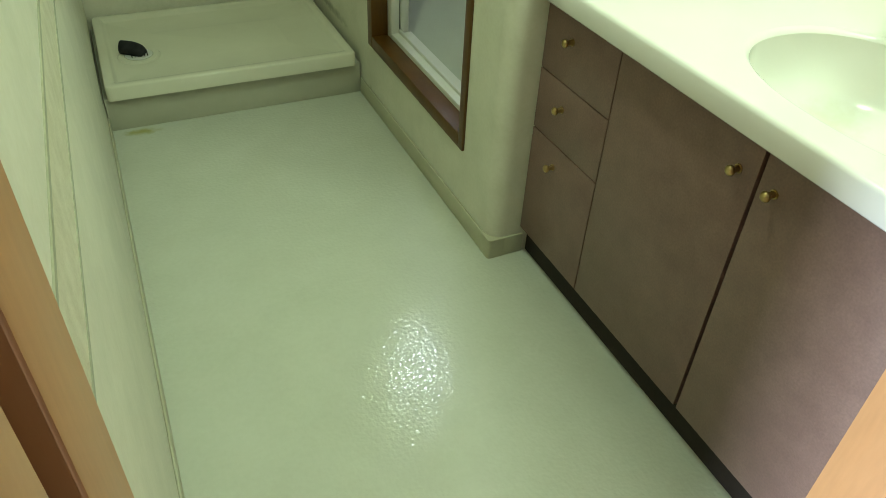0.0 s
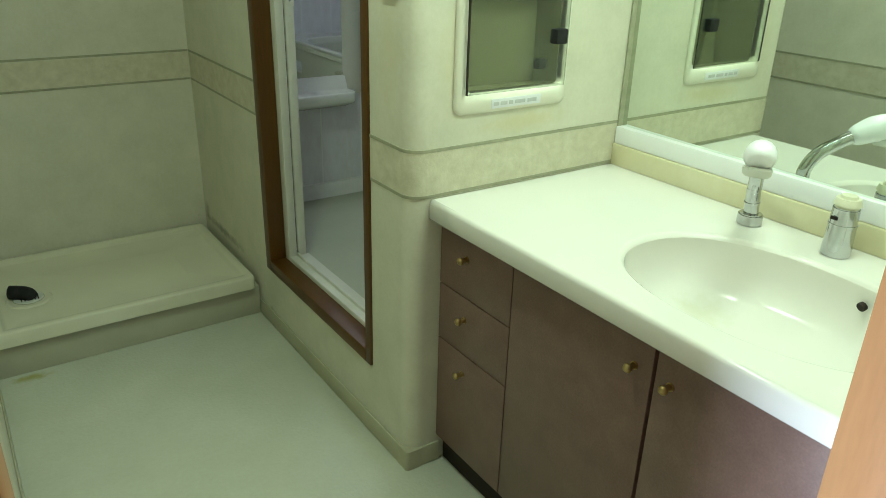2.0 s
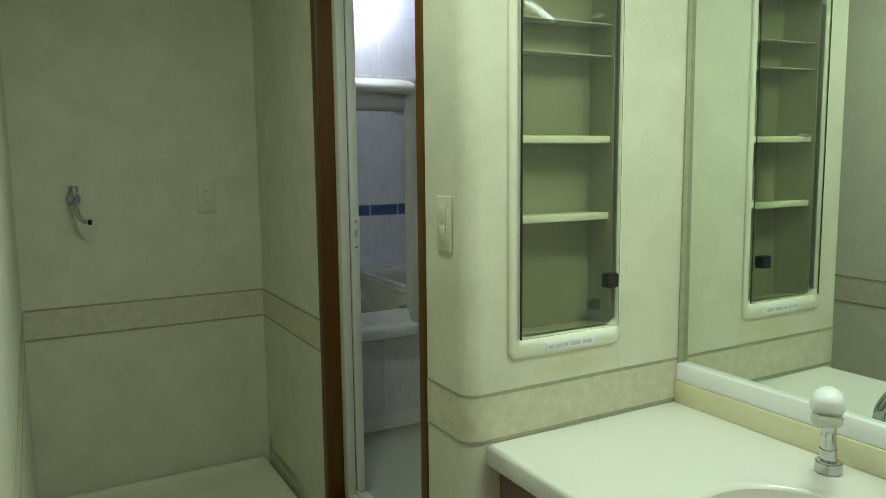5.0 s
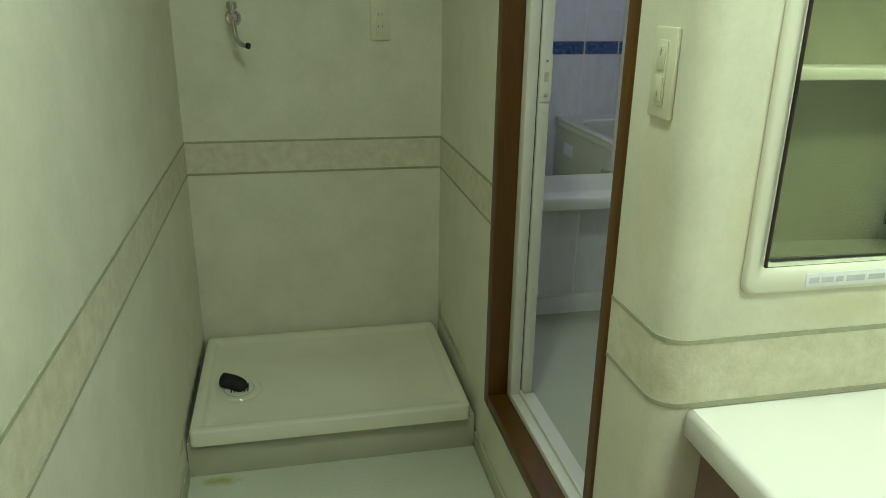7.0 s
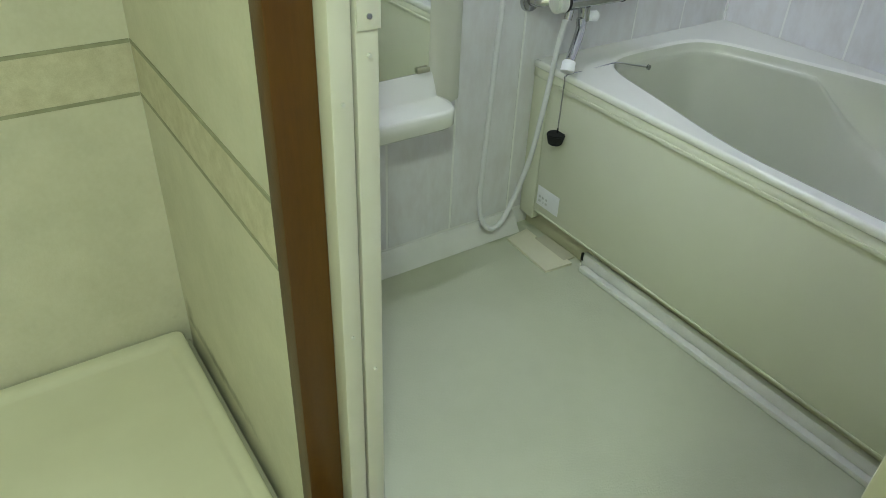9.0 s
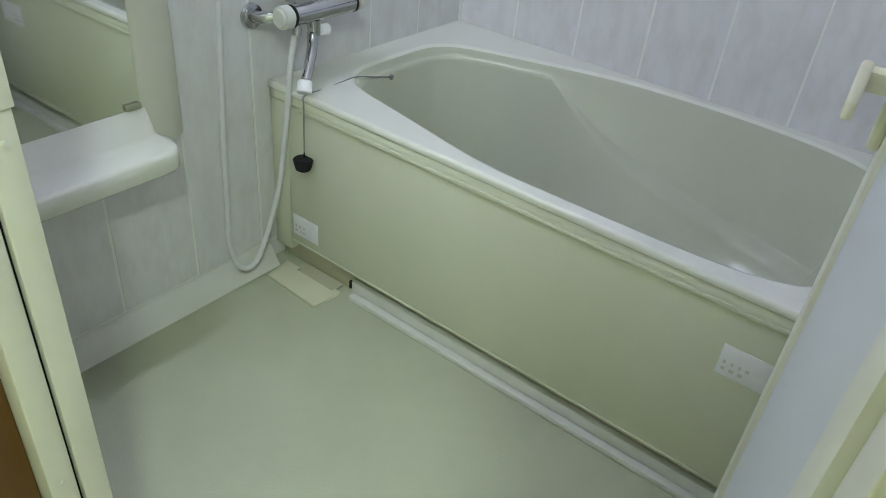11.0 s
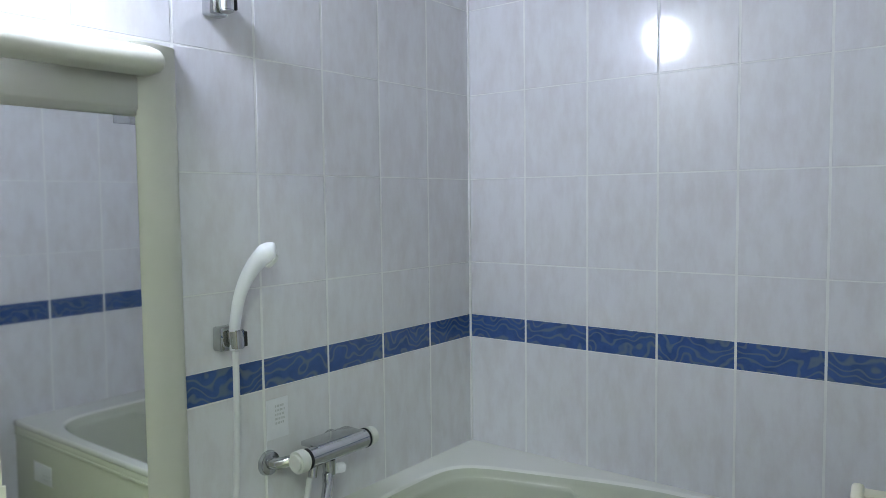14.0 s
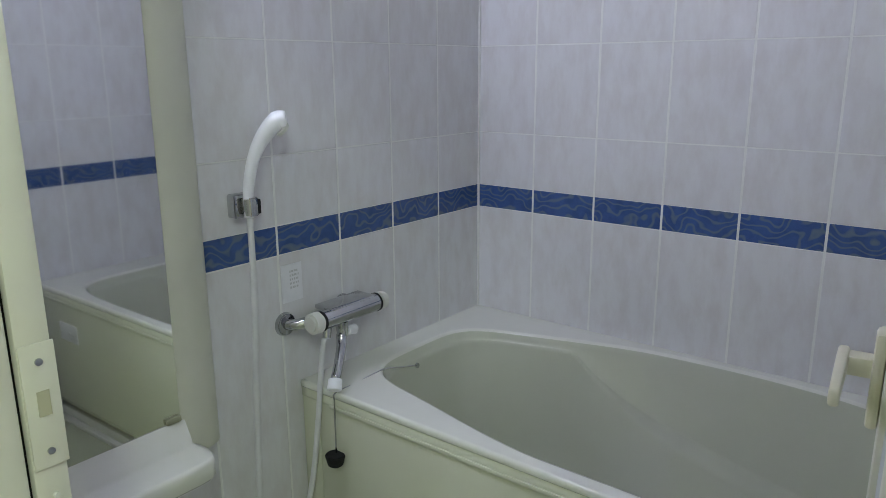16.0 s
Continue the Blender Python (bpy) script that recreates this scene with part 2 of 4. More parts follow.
M_LAMP.use_nodes = True
M_LAMP.node_tree.nodes["Principled BSDF"].inputs["Emission Color"].default_value = (0.72, 0.80, 1.0, 1)
M_LAMP.node_tree.nodes["Principled BSDF"].inputs["Emission Strength"].default_value = 86

# ---------------------------------------------------------------- mesh helpers


def bm_box(x0, x1, y0, y1, z0, z1, bevel=0.0, bm=None, seg=2):
    own = bm is None
    b = bmesh.new()
    bmesh.ops.create_cube(b, size=1)
    for v in b.verts:
        v.co = Vector(((x0 + x1) / 2 + v.co.x * (x1 - x0), (y0 + y1) / 2 + v.co.y * (y1 - y0), (z0 + z1) / 2 + v.co.z * (z1 - z0)))
    if bevel:
        bmesh.ops.bevel(b, geom=list(b.edges), offset=bevel, segments=seg, affect="EDGES", profile=0.5)
    return b if own else join(bm, b)


def join(bm, other):
    me = bpy.data.meshes.new("tmp")
    other.to_mesh(me)
    other.free()
    bm.from_mesh(me)
    bpy.data.meshes.remove(me)
    return bm


def bm_rod(p, q, r0, r1=None, seg=20, bm=None, bevel=0.0):
    """A cylinder or cone from p to q."""
    p, q = Vector(p), Vector(q)
    r1 = r0 if r1 is None else r1
    b = bmesh.new()
    bmesh.ops.create_cone(b, cap_ends=True, segments=seg, radius1=r0, radius2=r1, depth=(q - p).length)
    if bevel:
        bmesh.ops.bevel(b, geom=[e for e in b.edges if any(len(f.verts) > 4 for f in e.link_faces)], offset=bevel, segments=2, affect="EDGES")
    turn = (q - p).to_track_quat("Z", "Y").to_matrix().to_4x4()
    bmesh.ops.transform(b, matrix=Matrix.Translation((p + q) / 2) @ turn, verts=b.verts)
    return b if bm is None else join(bm, b)


def smooth_path(points, steps=6):
    pts = [Vector(p) for p in points]
    ext = [2 * pts[0] - pts[1]] + pts + [2 * pts[-1] - pts[-2]]
    out = []
    for i in range(1, len(ext) - 2):
        a, b, c, d = ext[i - 1:i + 3]
        for k in range(steps):
            t = k / steps
            out.append(0.5 * ((2 * b) + (c - a) * t + (2 * a - 5 * b + 4 * c - d) * t * t + (3 * b - a - 3 * c + d) * t ** 3))
    return out + [pts[-1]]


def bm_tube(points, radius, seg=10, steps=6, bm=None):
    """A tube along a smooth line; radius is a number or a list as long as points."""
    line = smooth_path(points, steps) if steps > 1 else [Vector(p) for p in points]
    n = len(line)
    rad = [radius] * n if isinstance(radius, (int, float)) else [float(np.interp(i / (n - 1), np.linspace(0, 1, len(radius)), radius)) for i in range(n)]
    b = bmesh.new()
    rings, side = [], None
    for i, p in enumerate(line):
        way = (line[min(i + 1, n - 1)] - line[max(i - 1, 0)]).normalized()
        if side is None:
            side = way.cross(Vector((0, 0, 1)) if abs(way.z) < 0.9 else Vector((1, 0, 0))).normalized()
        side = (side - way * side.dot(way)).normalized()
        up = way.cross(side)
        rings.append([b.verts.new(p + rad[i] * (math.cos(a) * side + math.sin(a) * up)) for a in [2 * math.pi * k / seg for k in range(seg)]])
    for r0, r1 in zip(rings, rings[1:]):
        for k in range(seg):
            b.faces.new((r0[k], r0[(k + 1) % seg], r1[(k + 1) % seg], r1[k]))
    b.faces.new(list(reversed(rings[0])))
    b.faces.new(rings[-1])
    return b if bm is None else join(bm, b)


def bm_prism(outline, z0, z1, bm=None):
    """An upright prism over a plan outline."""
    b = bmesh.new()
    lo = [b.verts.new((x, y, z0)) for x, y in outline]
    hi = [b.verts.new((x, y, z1)) for x, y in outline]
    n = len(outline)
    b.faces.new(list(reversed(lo)))
    b.faces.new(hi)
    for k in range(n):
        b.faces.new((lo[k], lo[(k + 1) % n], hi[(k + 1) % n], hi[k]))
    bmesh.ops.recalc_face_normals(b, faces=b.faces)
    return b if bm is None else join(bm, b)


def bm_loft(rings, close_last=True, close_first=False, bm=None):
    b = bmesh.new()
    vs = [[b.verts.new(p) for p in ring] for ring in rings]
    n = len(rings[0])
    for r0, r1 in zip(vs, vs[1:]):
        for k in range(n):
            b.faces.new((r0[k], r0[(k + 1) % n], r1[(k + 1) % n], r1[k]))
    if close_last:
        b.faces.new(vs[-1])
    if close_first:
        b.faces.new(list(reversed(vs[0])))
    return b if bm is None else join(bm, b)


def put(ob, bm, material, smooth):
    if smooth:
        for f in bm.faces:
            f.smooth = True
        for e in bm.edges:
            e.smooth = not (len(e.link_faces) == 2 and e.calc_face_angle(0) > radians(38))
    bm.to_mesh(ob.data)
    bm.free()
    ob.data.materials.append(material)
    return ob


def solid(name, bm, material, label="", category="", kind="", group="", smooth=True):
    """A thing or piece of the setting that is one mesh."""
    ob = put(new(name, bpy.data.meshes.new(name)), bm, material, smooth)
    return tagged(ob, label, category, group, kind)


def part(name, bm, material, parent, label="", smooth=True):
    ob = put(new(name, bpy.data.meshes.new(name)), bm, material, smooth)
    ob.parent = parent
    ob.matrix_parent_inverse = parent.matrix_world.inverted()
    return tagged(ob, label)


def thing(name, place, label, category, group="", kind=""):
    ob = new(name)
    ob.empty_display_size = 0.05
    ob.location = place
    bpy.context.view_layer.update()
    return tagged(ob, label, category, group, kind)


def bars(parent, origin, across, up, width, height, rows, material, gaps=(0.3, 0.5), seed=1):
    """Unreadable print as small plain bars on a flat label."""
    rng = random.Random(seed)
    b = bmesh.new()
    o, a, u = Vector(origin), Vector(across), Vector(up)
    nrm = a.cross(u).normalized()
    step = height / rows
    for r in range(rows):
        x = 0.0
        while x < width * 0.92:
            w = min(width - x, width * rng.uniform(0.08, 0.25))
            p = o + a * x + u * (r * step + step * 0.25)
            q = [p, p + a * w, p + a * w + u * step * 0.5, p + u * step * 0.5]
            lo = [b.verts.new(v) for v in q]
            hi = [b.verts.new(v + nrm * 0.0006) for v in q]
            b.faces.new(hi)
            for k in range(4):
                b.faces.new((lo[k], lo[(k + 1) % 4], hi[(k + 1) % 4], hi[k]))
            x += w + width * rng.uniform(*gaps) * 0.12
    return part("print", b, material, parent, "small grey print", smooth=False)


def rounded(x0, x1, y0, y1, r, seg=6):
    """A plan rectangle with round corners; r is one radius or four (from the low corner, anticlockwise)."""
    rs = [r] * 4 if isinstance(r, (int, float)) else r
    out = []
    for (cx, cy), rad, a0 in zip(((x0, y0), (x1, y0), (x1, y1), (x0, y1)), rs, (180, 270, 0, 90)):
        if rad < 1e-6:
            out.append((cx, cy))
            continue
        ox, oy = cx + (rad if cx == x0 else -rad), cy + (rad if cy == y0 else -rad)
        out += [(ox + rad * math.cos(radians(a0 + 90 * k / seg)), oy + rad * math.sin(radians(a0 + 90 * k / seg))) for k in range(seg + 1)]
    return out


# ---------------------------------------------------------------- the setting
XL, XR, YP, YS, XM = 0.19, 1.09, 3.535, 1.835, 1.790      # left wall, bath-side wall, tray wall, wall stub, mirror wall
ZC, BZ = 2.42, 0.24                                       # ceiling, bathroom floor
YB, XB, YN = 3.40, 2.80, 2.00                             # bathroom walls
B0, B1 = 0.793, 0.905                                     # wallpaper border
OY0, OY1, OZ0, OZ1 = 2.026, 2.80, 0.235, 2.17             # bathroom door frame, outside

solid("floor", bm_box(0.07, 1.9, 0.69, 3.66, -0.1, 0.0), M_VINYL, "pale cream vinyl sheet floor with a soft sheen", "floor", "structure", smooth=False)
solid("floor_hall", bm_box(-1.0, 2.2, -1.6, 0.69, -0.1, -0.002), M_HALL, "brown wooden hall floor outside the entry", "floor", "structure", smooth=False)
solid("ceiling", bm_box(0.07, 1.9, 0.55, 3.66, ZC, ZC + 0.1), M_CEIL, "white papered washroom ceiling", "ceiling", "structure", smooth=False)
solid("ceiling_hall", bm_box(-1.0, 2.2, -1.6, 0.55, ZC, ZC + 0.1), M_CEIL, "white hall ceiling", "ceiling", "structure", smooth=False)
solid("ceiling_bath", bm_box(1.19, 2.92, 1.9, 3.52, ZC, ZC + 0.1), M_CEIL, "white bathroom ceiling panel", "ceiling", "structure", smooth=False)
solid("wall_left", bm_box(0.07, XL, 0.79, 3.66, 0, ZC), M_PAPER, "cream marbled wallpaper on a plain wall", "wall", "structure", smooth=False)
solid("wall_tray", bm_box(XL, XR, YP, 3.66, 0, ZC), M_PAPER, "cream marbled wallpaper above the washing tray", "wall", "structure", smooth=False)

# wall between washroom and bathroom: pier with a round corner, upper and lower fillings, end piece
pier = bm_prism([(XR + 0.045 - 0.045 * math.cos(radians(a)), YS + 0.045 - 0.045 * math.sin(radians(a))) for a in range(0, 91, 10)] + [(1.225, YS), (1.225, 1.98), (1.19, 1.98), (1.19, OY0 + 0.02), (XR, OY0 + 0.02)], 0, ZC)
bm_box(XR, 1.19, OY0 + 0.02, OY1 - 0.02, 0, OZ0 + 0.02, bm=pier)
bm_box(XR, 1.19, OY0 + 0.02, OY1 - 0.02, OZ1 - 0.02, ZC, bm=pier)
bm_box(XR, 1.19, OY1 - 0.02, 3.66, 0, ZC, bm=pier)
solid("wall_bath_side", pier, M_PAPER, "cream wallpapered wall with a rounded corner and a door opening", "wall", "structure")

NX0, NX1, NZ0, NZ1 = 1.236, 1.530, 1.032, 1.90             # niche opening
def upright(x0, x1, z0, z1, y):
    return [(x0, y, z0), (x1, y, z0), (x1, y, z1), (x0, y, z1)]


stub = bm_loft([upright(1.225, XM + 0.1, 0, ZC, YS), upright(1.225, XM + 0.1, 0, ZC, 1.96), upright(NX0, NX1, NZ0, NZ1, 1.96), upright(NX0, NX1, NZ0, NZ1, YS), upright(1.225, XM + 0.1, 0, ZC, YS)], False)
bmesh.ops.remove_doubles(stub, verts=stub.verts, dist=0.0001)
bmesh.ops.recalc_face_normals(stub, faces=stub.faces)
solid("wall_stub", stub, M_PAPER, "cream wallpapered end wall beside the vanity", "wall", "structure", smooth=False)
solid("wall_vanity", bm_box(XM, XM + 0.12, 0.79, YS, 0, ZC), M_PAPER, "cream wallpapered wall behind the vanity mirror", "wall", "structure", smooth=False)

# entry wall with the tan frame of a sliding door
entry = bm_box(0.07, 0.185, 0.60, 0.79, 0, ZC)
bm_box(1.108, XM + 0.12, 0.60, 0.79, 0, ZC, bm=entry)
bm_box(0.185, 1.108, 0.60, 0.79, 2.06, ZC, bm=entry)
solid("wall_entry", entry, M_PAPER, "wallpapered wall round the washroom entry", "wall", "structure", smooth=False)
hall = bm_box(-1.1, -1.0, -1.6, 0.6, 0, ZC)
bm_box(2.2, 2.3, -1.6, 0.6, 0, ZC, bm=hall)
bm_box(-1.1, 2.3, -1.7, -1.6, 0, ZC, bm=hall)
bm_box(-1.0, 0.07, 0.60, 0.70, 0, ZC, bm=hall)
bm_box(XM + 0.12, 2.2, 0.60, 0.70, 0, ZC, bm=hall)
solid("wall_hall", hall, M_HALLWALL, "plain unseen hall walls behind the entry, toned down", "wall", "structure", smooth=False)


def entry_frame():
    f = thing("door_frame_entry", (0.64, 0.69, 0), "tan wooden sliding-door frame with a dark groove", "door frame", kind="structure")
    for s, x in ((1, 0.185), (-1, 1.108)):
        a, b = sorted((x, x + s * 0.035)), sorted((x, x + s * 0.018))
        part("jamb", bm_box(a[0], a[1], 0.70, 0.797, 0, 2.03, 0.003), M_JAMB, f)
        deep = 0.655 if s > 0 else 0.696
        part("groove", bm_box(b[0], b[1], deep, 0.70, 0, 2.03), M_DARKWOOD, f, "dark groove of the sliding door")
        part("jamb", bm_box(a[0], a[1], 0.590, deep, 0, 2.03, 0.003), M_JAMB, f)
    part("head", bm_box(0.185, 1.108, 0.590, 0.797, 2.03, 2.07, 0.003), M_JAMB, f)
    return f


entry_frame()

# wallpaper border: a strip and two thin lines on every papered wall
def border(name, x0, x1, y0, y1, out):
    """out: the wall's outward direction, (+-1, 0) or (0, +-1)."""
    ox, oy = out

    def slab(z0, z1, d):
        return bm_box(min(x0, x0 + ox * d), max(x1, x1 + ox * d), min(y0, y0 + oy * d), max(y1, y1 + oy * d), z0, z1)
    t = thing(name, ((x0 + x1) / 2, (y0 + y1) / 2, B0), "marbled beige wallpaper border between two thin grey-green lines", "trim", kind="structure")
    part("strip", slab(B0, B1, 0.0012), M_BORDER, t, smooth=False)
    part("line", slab(B0 - 0.004, B0 + 0.004, 0.0022), M_LINE, t, smooth=False)
    part("line", slab(B1 - 0.004, B1 + 0.004, 0.0022), M_LINE, t, smooth=False)


border("trim", XL, XL, 0.80, YP, (1, 0))
border("trim", XL + 0.003, XR - 0.003, YP, YP, (0, -1))
border("trim", XR, XR, OY1, YP - 0.003, (-1, 0))
border("trim", XR, XR, YS + 0.045, OY0, (-1, 0))
border("trim", XR + 0.045, XM, YS, YS, (0, -1))


def corner_border():
    t = thing("trim", (XR + 0.01, YS + 0.01, B0), "marbled beige wallpaper border round the wall corner", "trim", kind="structure")
    for nm, z0, z1, d, m in (("strip", B0, B1, 0.0012, M_BORDER), ("line", B0 - 0.004, B0 + 0.004, 0.0022, M_LINE), ("line", B1 - 0.004, B1 + 0.004, 0.0022, M_LINE)):
        arc = [(a, r) for r, order in ((0.045 + d, 1), (0.044, -1)) for a in range(0, 91, 10)[::order]]
        part(nm, bm_prism([(XR + 0.045 - r * math.cos(radians(a)), YS + 0.045 - r * math.sin(radians(a))) for a, r in arc], z0, z1), m, t)


corner_border()

# baseboards
def baseboard(x0, x1, y0, y1):
    solid("baseboard", bm_box(x0, x1, y0, y1, 0, 0.062, 0.003), M_BASE, "low beige vinyl baseboard along the wall", "baseboard", "structure")


baseboard(XR - 0.008, XR, YS + 0.04, 2.90)
baseboard(XR + 0.04, 1.19, YS - 0.008, YS)
baseboard(XL, XL + 0.006, 0.80, 2.89)
kerb = [(XR - 0.008 + 0.010 * (1 - math.cos(radians(a))), YS - 0.008 + 0.010 * (1 - math.sin(radians(a)))) for a in range(0, 91, 15)]
solid("baseboard", bm_prism(kerb + [(XR + 0.04, YS - 0.008), (XR + 0.04, YS + 0.02), (XR + 0.02, YS + 0.04), (XR - 0.008, YS + 0.04)], 0, 0.062), M_BASE, "low beige vinyl baseboard round the corner", "baseboard", "structure")


def bath_door_frame():
    f = thing("door_frame_bath", (XR, 2.4, OZ0), "dark brown wooden frame round the bathroom door", "door frame", kind="structure")
    w, v, x0, x1 = 0.042, 0.030, XR - 0.008, 1.142
    part("jamb", bm_box(x0, x1, OY0, OY0 + v, OZ0, OZ1, 0.003), M_BROWN, f)
    part("jamb", bm_box(x0, x1, OY1 - w, OY1, OZ0, OZ1, 0.003), M_BROWN, f)
    part("sill", bm_box(x0, x1, OY0 + v, OY1 - w, OZ0, OZ0 + w, 0.003), M_BROWN, f)
    part("head", bm_box(x0, x1, OY0 + v, OY1 - w, OZ1 - w, OZ1, 0.003), M_BROWN, f)
    g = thing("door_frame_metal", (1.17, 2.4, OZ0 + w), "cream painted metal frame of the bathroom door with a latch plate", "door frame", kind="structure")
    a, b, z0, z1 = OY0 + v, OY1 - w, OZ0 + 0.022, OZ1 - w
    part("jamb", bm_box(1.142, 1.215, a - 0.018, a + 0.022, z0, z1, 0.003), M_ALU, g)
    part("jamb", bm_box(1.142, 1.172, b - 0.032, b + 0.02, z0, z1, 0.003), M_ALU, g)
    part("seal", bm_box(1.172, 1.177, b - 0.020, b + 0.02, z0, z1), M_SEAL, g, "black rubber seal")
    part("jamb", bm_box(1.177, 1.208, b - 0.030, b + 0.02, z0, z1, 0.003), M_ALU, g)
    part("sill", bm_box(1.142, 1.215, a + 0.022, b - 0.032, z0, z0 + 0.035, 0.003), M_ALU, g)
    part("rail", bm_box(1.168, 1.176, a + 0.022, b - 0.032, z0 + 0.035, z0 + 0.047, 0.002), M_ALU, g)
    part("head", bm_box(1.142, 1.215, a + 0.022, b - 0.032, z1 - 0.04, z1, 0.003), M_ALU, g)
    ly = b - 0.030
    plate = part("latch_plate", bm_box(1.178, 1.209, ly - 0.003, ly, 1.145, 1.265, 0.001), M_ALU, g, "cream latch plate with a square slot")
    part("slot", bm_box(1.188, 1.199, ly - 0.0042, ly - 0.001, 1.196, 1.220), M_BASE, plate, "dark latch slot")
    for z in (1.161, 1.248):
        part("screw", bm_rod((1.1935, ly - 0.005, z), (1.1935, ly, z), 0.0034, seg=10), M_CHROME, plate)
    for x, z in ((1.1935, 1.115), (1.157, 1.062), (1.157, 0.7), (1.1935, 0.62)):
        part("screw", bm_rod((x, ly - 0.0045, z), (x, ly + 0.004, z), 0.0028, seg=10), M_COVE, g)


bath_door_frame()

# ---------------------------------------------------------------- bathroom shell
WALL_BACK = solid("wall_bath_back", bm_box(1.19, 2.92, YB + 0.0012, 3.52, 0, ZC), M_GROUT, "white tiled bathroom wall with a blue border", "wall", "structure", smooth=False)
WALL_FAR = solid("wall_bath_far", bm_box(XB + 0.0012, 2.92, 1.9, YB + 0.0012, 0, ZC), M_GROUT, "white tiled bathroom wall with a blue border behind the tub", "wall", "structure", smooth=False)
WALL_NEAR = solid("wall_bath_near", bm_box(1.19, XB + 0.0012, 1.962, YN - 0.0012, 0, ZC), M_GROUT, "pale tiled bathroom wall behind the open door", "wall", "structure", smooth=False)
solid("floor_bath", bm_box(1.19, 2.82, 1.98, 3.42, 0.1, BZ), M_BATHFLOOR, "grey-beige moulded plastic bathroom floor", "floor", "structure", smooth=False)
cove = bmesh.new()
for pts in ([(1.2, YB - 0.045, BZ + 0.001), (1.2, YB, BZ + 0.001), (1.2, YB, BZ + 0.055), (1.2, YB - 0.012, BZ + 0.05), (1.2, YB - 0.03, BZ + 0.022)],):
    lo = [cove.verts.new(p) for p in pts]
    hi = [cove.verts.new((2.02, p[1], p[2])) for p in pts]
    cove.faces.new(lo)
    cove.faces.new(list(reversed(hi)))
    for k in range(len(pts)):
        cove.faces.new((lo[k], hi[k], hi[(k + 1) % len(pts)], lo[(k + 1) % len(pts)]))
bmesh.ops.recalc_face_normals(cove, faces=cove.faces)
solid("trim_corner", bm_box(XB - 0.0045, XB + 0.001, YB - 0.0045, YB + 0.001, 0.741, ZC - 0.001), M_GROUT, "white sealant line in the tiled corner", "trim", "structure", smooth=False)
solid("trim_cove", cove, M_COVE, "off-white plastic cove where floor meets tiled wall", "trim", "structure")


def wall_lamp():
    t = thing("wall_lamp", (1.476, YB, 2.19), "white globe lamp fixed to the tiled bathroom wall", "lamp")
    part("base", bm_rod((1.476, YB, 2.19), (1.476, YB - 0.03, 2.19), 0.055, 0.05, 24, bevel=0.004), M_WHITE, t)
    b = bmesh.new()
    bmesh.ops.create_uvsphere(b, u_segments=24, v_segments=14, radius=0.08)
    bmesh.ops.transform(b, matrix=Matrix.Translation((1.476, YB - 0.1, 2.19)), verts=b.verts)
    part("globe", b, M_LAMP, t, "glowing white glass globe")


wall_lamp()

# ---------------------------------------------------------------- vanity
VF, VY0, VY1 = 1.178, 0.805, 1.832        # fronts, ends


def ringed(rect, cx, cy, n, extra=0):
    """Angles round a centre that include the rectangle's corners, and the rectangle's points there."""
    x0, x1, y0, y1 = rect
    ang = sorted([2 * math.pi * k / n for k in range(n)] + [math.atan2(y - cy, x - cx) % (2 * math.pi) for x in (x0, x1) for y in (y0, y1)])
    out = []
    for a in ang:
        c, s = math.cos(a), math.sin(a)
        d = min(((x1 - cx) / c if c > 1e-9 else (x0 - cx) / c if c < -1e-9 else 9e9), ((y1 - cy) / s if s > 1e-9 else (y0 - cy) / s if s < -1e-9 else 9e9))
        out.append((cx + d * c, cy + d * s))
    return ang, out


def knob(parent, y, z):
    b = bm_rod((VF - 0.014, y, z), (VF, y, z), 0.005, 0.007, 12)
    s = bmesh.new()
    bmesh.ops.create_uvsphere(s, u_segments=16, v_segments=10, radius=0.0098)
    bmesh.ops.transform(s, matrix=Matrix.Translation((VF - 0.019, y, z)) @ Matrix.Diagonal((0.75, 1, 1, 1)), verts=s.verts)
    join(b, s)
    bm_rod((VF - 0.002, y, z), (VF, y, z), 0.0085, seg=14, bm=b)
    part("knob", b, M_BRASS, parent, "round brass knob")


def vanity():
    t = thing("vanity_cabinet", (1.47, 1.28, 0), "mauve-brown laminate vanity cabinet with drawers and doors", "cabinet")
    part("carcass", bm_box(VF + 0.02, XM - 0.005, VY0, VY1, 0.088, 0.60), M_KICK, t, "dark cabinet body")
    part("top_rail", bm_box(VF + 0.02, VF + 0.035, VY0, VY1, 0.60, 0.733), M_KICK, t)
    part("end_panel", bm_box(VF + 0.035, XM - 0.005, VY1 - 0.015, VY1, 0.60, 0.733), M_KICK, t)
    part("end_panel", bm_box(VF + 0.035, XM - 0.005, VY0, VY0 + 0.015, 0.60, 0.733), M_KICK, t)
    part("toe_kick", bm_box(1.205, XM - 0.005, VY0, VY1, 0.0, 0.086), M_KICK, t, "black recessed toe kick")
    x1 = VF + 0.019
    yd, ym = 1.552, 1.154
    for z0, z1, zk in ((0.563, 0.726, 0.664), (0.405, 0.560, 0.501), (0.088, 0.402, 0.345)):
        d = part("drawer_front", bm_box(VF, x1, yd + 0.0015, VY1 - 0.001, z0, z1, 0.0015), M_CABINET, t)
        knob(d, 1.722, zk)
    d = part("door", bm_box(VF, x1, ym + 0.004, yd - 0.0015, 0.088, 0.726, 0.0015), M_CABINET, t)
    knob(d, 1.198, 0.657)
    d = part("door", bm_box(VF, x1, VY0 + 0.002, ym - 0.004, 0.088, 0.726, 0.0015), M_CABINET, t)
    knob(d, 1.116, 0.657)


vanity()


